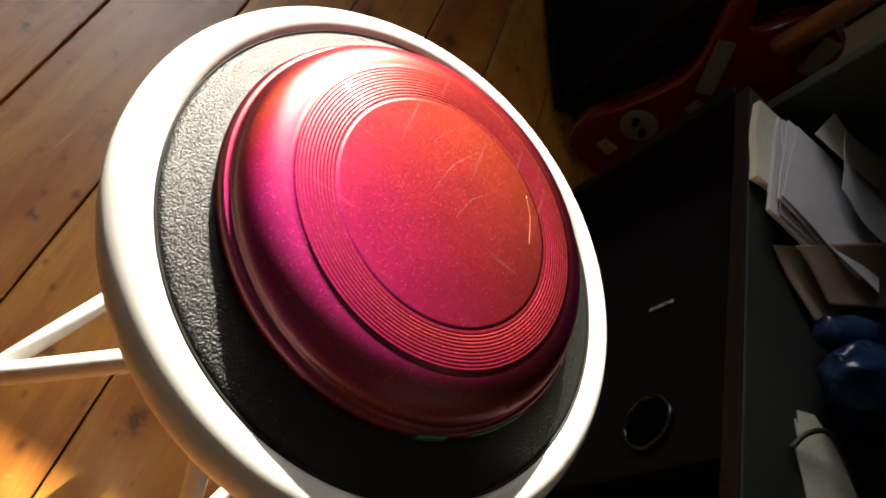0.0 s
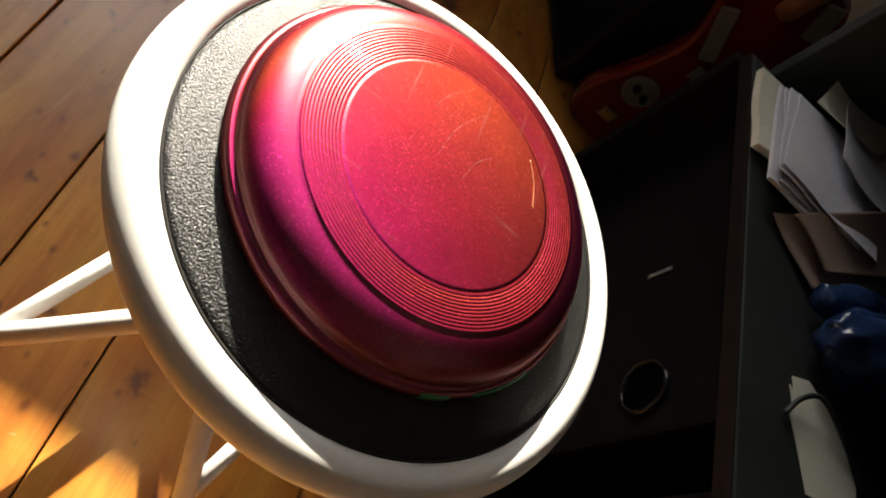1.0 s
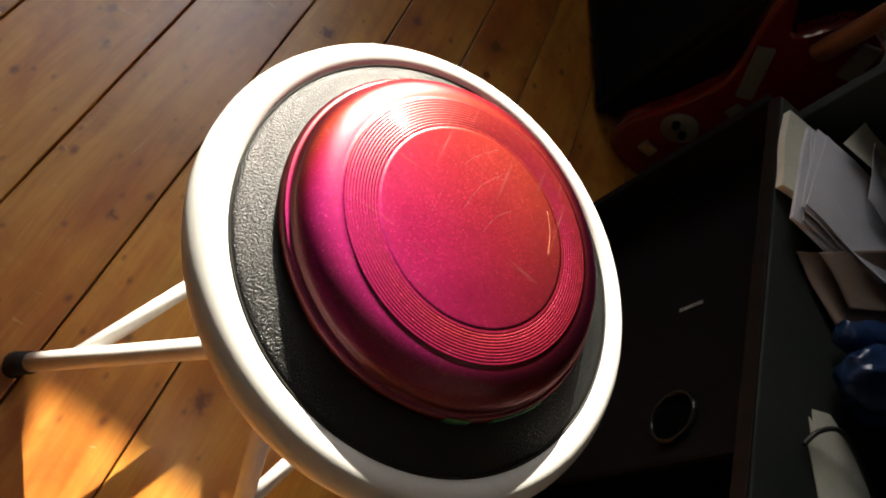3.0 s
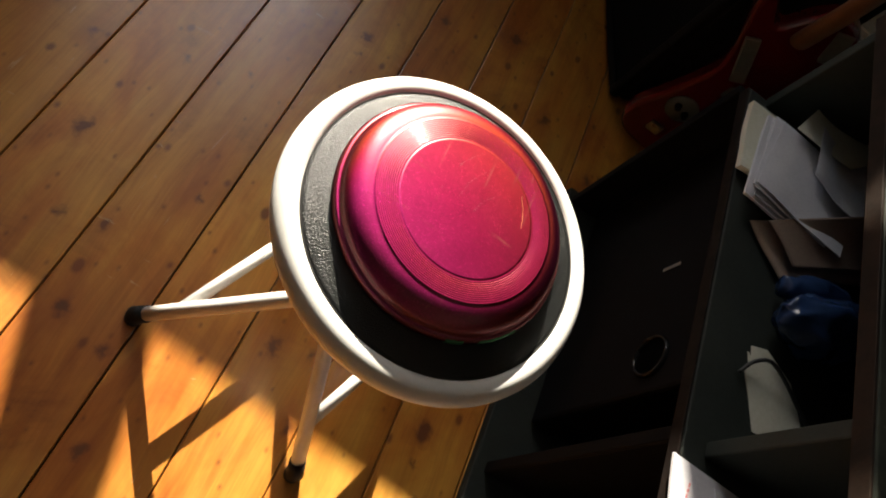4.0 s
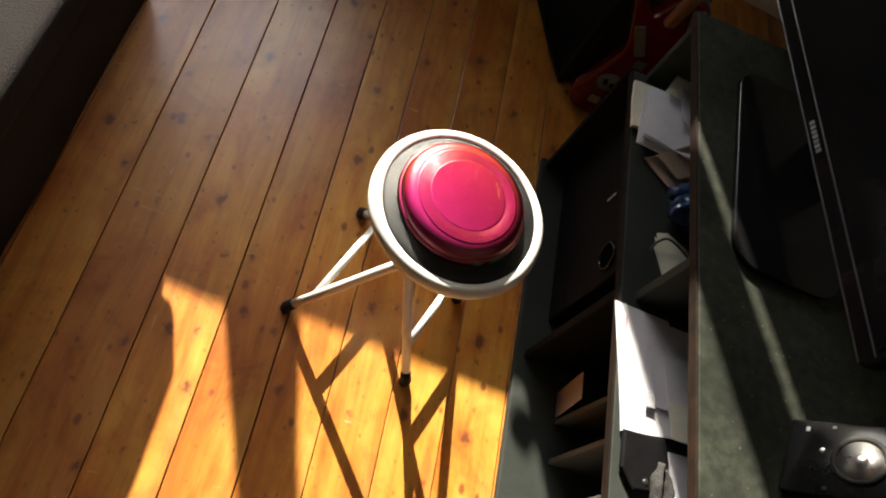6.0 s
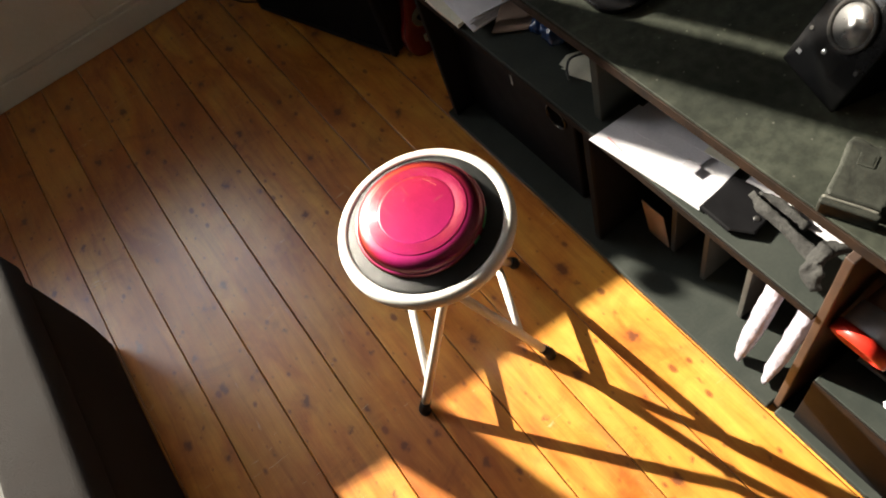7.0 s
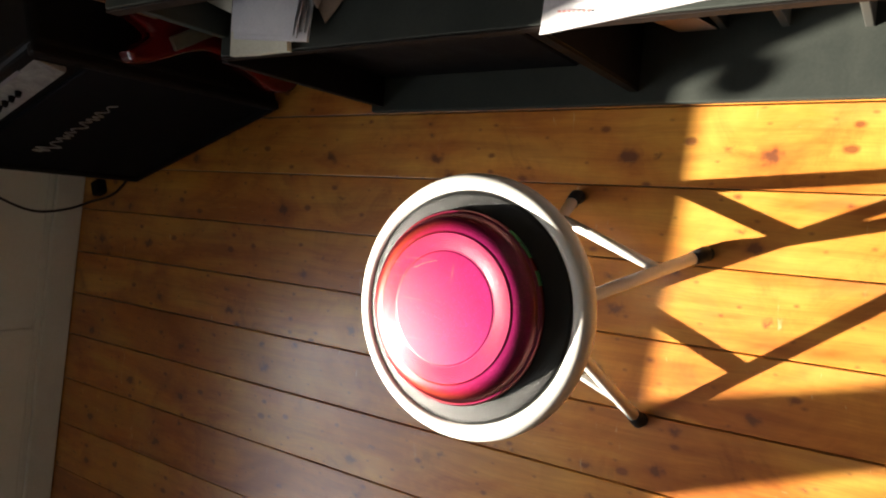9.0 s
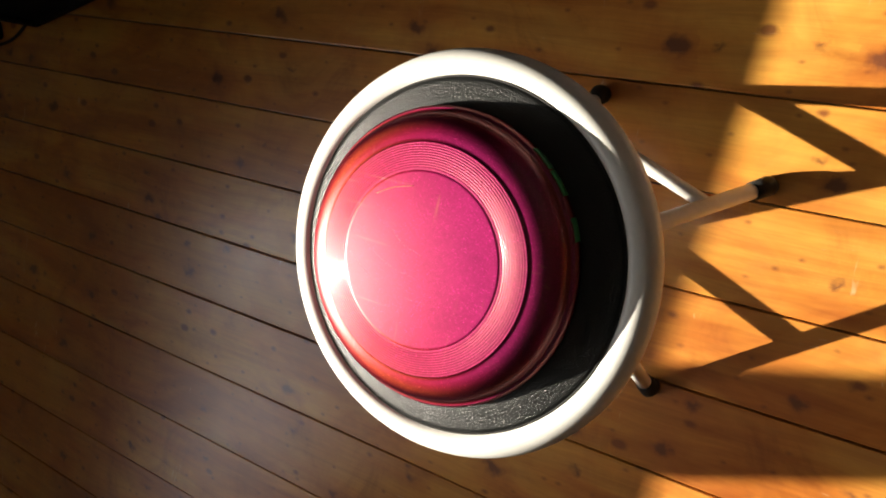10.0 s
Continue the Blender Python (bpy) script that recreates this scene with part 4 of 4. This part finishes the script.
# ---- guitar and amplifier ----
def guitar():
    g = thing("electric_guitar", (0.5, 0.83, 0.0), label="red electric guitar with cream pickups leaning beside the desk", category="guitar")
    left = [(-0.100, 0.437), (-0.116, 0.425), (-0.112, 0.395), (-0.094, 0.355), (-0.070, 0.305), (-0.058, 0.255), (-0.066, 0.205), (-0.084, 0.14), (-0.102, 0.085), (-0.096, 0.035), (-0.06, 0.008)]
    right = [(0.02, 0.003), (0.10, 0.02), (0.145, 0.07), (0.145, 0.135), (0.115, 0.195), (0.10, 0.25), (0.112, 0.31), (0.13, 0.37), (0.12, 0.405), (0.098, 0.425), (0.075, 0.44), (0.045, 0.47), (0.0, 0.475), (-0.03, 0.445), (-0.055, 0.395), (-0.080, 0.415)]
    pts = [(p.x, p.y) for p in smooth_line([(x, z, 0) for x, z in left + right] + [(left[0][0], left[0][1], 0)], 4)][:-1]
    m = Matrix.Rotation(radians(90), 4, "X")
    part("body", slab(pts, -0.03, 0.014, 0.011, 4, m), RED_LACQUER, g, "glossy red lacquered body", False)
    f = -0.0145
    for x, z, turn, w, h in ((-0.042, 0.312, -31, 0.014, 0.050), (0.040, 0.430, -20, 0.015, 0.032)):
        at = Matrix.Translation((x, f, z)) @ Matrix.Rotation(radians(turn), 4, "Y")
        part("pickup", box(-w, w, -0.009, 0.0, -h, h, 0.003, m=at), CREAM, g, "cream pickup cover")
    part("switch_plate", box(-0.012, 0.018, f - 0.004, f, 0.225, 0.255, 0.002), CREAM, g)
    disc = Matrix.Translation((-0.032, f, 0.146)) @ Matrix.Rotation(radians(90), 4, "X")
    plate = part("control_plate", lathe([(0, 0.004), (0.031, 0.004), (0.033, 0.002), (0.033, 0.0), (0, 0.0)], 40, disc), CREAM, g, "round cream control plate", True)
    for dx, dz in ((-0.012, 0.004), (0.012, -0.004)):
        part("knob", lathe([(0, 0.014), (0.006, 0.014), (0.0075, 0.004), (0, 0.004)], 20, disc @ Matrix.Translation((dx, dz, 0))), BLACK_MATT, plate)
    part("bridge", box(-0.05, -0.02, f - 0.008, f, 0.06, 0.085, 0.002), STEEL, g)
    neck = [Vector((-0.014, -0.024, 0.405)), Vector((-0.022, -0.05, 0.55)), Vector((-0.062, -0.10, 0.80)), Vector((-0.110, -0.15, 1.12))]
    part("neck", tube(smooth_line(neck, 6), 0.025, 16, flat=0.62), NECK_WOOD, g, "orange-brown wooden neck", True)
    part("headstock", box(-0.03, 0.03, -0.008, 0.008, 0.0, 0.13, 0.005, m=Matrix.Translation((-0.111, -0.151, 1.11)) @ Matrix.Rotation(radians(-8), 4, "Y")), NECK_WOOD, g)
    return g


guitar()


def amplifier():
    a = thing("guitar_amplifier", (0.18, 1.43, 0.0), math.degrees(math.atan2(-0.945, 0.327)) , label="black guitar combo amplifier with silver control panel", category="amplifier")
    # local x runs along the front, local y back into the cabinet
    a.matrix_world = Matrix.Translation((0.18, 1.43, 0)) @ Matrix(((0.327, 0.945, 0, 0), (-0.945, 0.327, 0, 0), (0, 0, 1, 0), (0, 0, 0, 1)))
    w, d, h = 0.585, 0.26, 0.575
    part("cabinet", box(0, w, 0.018, d, 0.012, h, 0.012, 3), BLACK_TOLEX, a)
    part("grille", box(0.022, w - 0.022, 0.008, 0.019, 0.03, 0.46, 0.004), GRILLE, a, "black grille cloth")
    for x0, x1 in ((0, 0.022), (w - 0.022, w)):
        part("cheek", box(x0, x1, 0.0, 0.022, 0.012, h, 0.005), BLACK_TOLEX, a)
    part("lip", box(0.022, w - 0.022, 0.0, 0.02, 0.012, 0.03, 0.004), BLACK_TOLEX, a)
    tilt = Matrix.Translation((-0.01, 0.006, 0.486)) @ Matrix.Rotation(radians(-12), 4, "X")
    panel = part("control_panel", box(0.10, w - 0.05, 0.0, 0.012, 0.0, 0.078, 0.002, m=tilt), SILVER, a, "silver control panel")
    for k in range(10):
        big = k < 5
        r = Matrix.Translation((0.135 + k * 0.036 if big else 0.305 + (k - 5) * 0.026, 0.0, 0.020 if big else 0.026)) @ Matrix.Rotation(radians(90), 4, "X")
        part("knob", lathe([(0, 0.016), (0.009, 0.016), (0.012, 0.0), (0, 0.0)] if big else [(0, 0.010), (0.005, 0.010), (0.0065, 0.0), (0, 0.0)], 18, tilt @ r), BLACK_MATT, panel)
    for x0, x1 in ((0.13, 0.17), (0.18, 0.215), (0.235, 0.30), (0.32, 0.36), (0.40, 0.48)):
        part("print_bar", box(x0, x1, -0.0012, 0.0, 0.054, 0.062, 0.0003, m=tilt), INK, panel)
    pts = [(0.13 + 0.30 * t, 0.005, 0.335 + (0.011 * math.sin(t * 75 + 2 * math.sin(t * 17)) + 0.004 * math.sin(t * 31)) * (1.0 if t > 0.16 else 1.9)) for t in np.linspace(0, 1, 120)]
    part("badge", tube(pts, 0.0018, 6), SILVER, a, "plain silver script badge")
    part("jack_plate", box(0.335, 0.365, 0.10, 0.125, h - 0.001, h + 0.004, 0.0015), WHITE_PAINT, a, "small white label on the top")
    part("handle", tube(smooth_line([(0.18, 0.14, h), (0.20, 0.14, h + 0.022), (0.38, 0.14, h + 0.022), (0.40, 0.14, h)]), 0.009, 12), RUBBER, a)
    for x in (0.05, w - 0.05):
        for y in (0.06, d - 0.04):
            part("rubber_foot", tube([(x, y, 0), (x, y, 0.013)], 0.014, 14), RUBBER, a)
    return a


amplifier()


def headphones():
    h = thing("headphones", (0.395, 1.47, 0.576), 60, label="black headphones lying on the amplifier top", category="headphones")
    for x in (-0.065, 0.055):
        m = Matrix.Translation((x, 0.0, 0.048)) @ Matrix.Rotation(radians(70), 4, "Y") @ Matrix.Scale(1.2, 4)
        part("ear_cup", lathe([(0, 0.02), (0.028, 0.02), (0.037, 0.012), (0.039, 0.0), (0.036, -0.012), (0.02, -0.016), (0, -0.01)], 28, m), BLACK_MATT, h, "", True)
    part("headband", tube(smooth_line([(-0.06, 0.0, 0.05), (-0.05, 0.07, 0.03), (0.0, 0.13, 0.016), (0.05, 0.07, 0.03), (0.05, 0.0, 0.05)]), 0.009, 12, flat=0.5), BLACK_GLOSS, h, "", True)
    return h


headphones()
lead2 = thing("power_cable", (0.0, 1.6, 0.0), label="black power cable hanging from the amplifier along the wall", category="cable")
part("cable", tube(smooth_line([(0.27, -0.06, 0.36), (0.20, 0.085, 0.347), (0.152, 0.10, 0.315), (0.10, 0.10, 0.222), (0.078, 0.10, 0.14), (0.091, 0.098, 0.053), (0.116, 0.068, 0.006), (0.145, -0.05, 0.005), (0.20, -0.13, 0.005)], 8), 0.0035, 10), WIRE, lead2, "", True)
plug = thing("mains_plug", (0.16, 1.61, 0.0), 20, label="black mains plug on the floor by the skirting", category="plug")
part("plug", box(-0.022, 0.022, -0.02, 0.02, 0.0, 0.03, 0.007, 3), BLACK_MATT, plug)


# ---- sofa ----
def sofa():
    s = thing("sofa", (-1.05, -0.3, 0.0), label="grey fabric sofa with a dark throw over its front", category="sofa")
    def wavy(b, amp):
        bmesh.ops.subdivide_edges(b, edges=[e for e in b.edges if e.calc_length() > 0.12], cuts=9, use_grid_fill=True)
        for v in b.verts:
            v.co += noise.noise_vector(v.co * 5) * amp
        return b
    front = box(-0.50, 0.366, -0.90, 0.968, 0.0, 0.36, 0.02, 3)
    for v in front.verts:
        v.co.x -= 0.03 * (1 - v.co.z / 0.36) * (v.co.x > 0)
    part("base", wavy(front, 0.012), SOFA_DARK, s, "dark brown throw over the base", True)
    part("seat_cushion", wavy(box(-0.50, 0.372, -0.905, 0.972, 0.3605, 0.438, 0.02, 4), 0.005), SOFA_CLOTH, s, "worn grey seat cushion", True)
    part("throw", wavy(box(0.235, 0.379, -0.90, 0.978, 0.36, 0.447, 0.02, 4), 0.006), SOFA_DARK, s, "dark throw folded over the cushion edge", True)
    part("backrest", wavy(box(-0.80, -0.505, -0.90, 0.96, 0.0, 0.80, 0.05, 4), 0.01), SOFA_CLOTH, s, "", True)
    return s


sofa()

# ---- floor boards ----
JOINTS = [-0.573, -0.432, -0.291, -0.163, -0.036, 0.094, 0.220, 0.354]
while JOINTS[0] > X0:
    JOINTS.insert(0, JOINTS[0] - random.uniform(0.128, 0.143))
while JOINTS[-1] < X1:
    JOINTS.append(JOINTS[-1] + random.uniform(0.126, 0.14))
for a, b in zip(JOINTS, JOINTS[1:]):
    gap = random.uniform(0.0008, 0.0014)
    bm = bmesh.new()
    w, e = (b - a) / 2 - gap, 0.0014
    prof = [(-w, -0.02), (-w, -e), (-w + e * 0.4, -e * 0.35), (-w + e * 1.3, 0.0), (w - e * 1.3, 0.0), (w - e * 0.4, -e * 0.35), (w, -e), (w, -0.02)]
    ends = [[bm.verts.new((x, y, z)) for x, z in prof] for y in (Y0, -0.9, 0.5, 1.95)]
    for p, q in zip(ends, ends[1:]):
        for k in range(8):
            bm.faces.new((p[k], p[(k + 1) % 8], q[(k + 1) % 8], q[k]))
    bm.faces.new(ends[0])
    bm.faces.new(ends[-1][::-1])
    board = part("plank", bm, PINE, floor)
    board.location = ((a + b) / 2, random.uniform(-0.02, 0.02), random.uniform(-0.0006, 0.0))
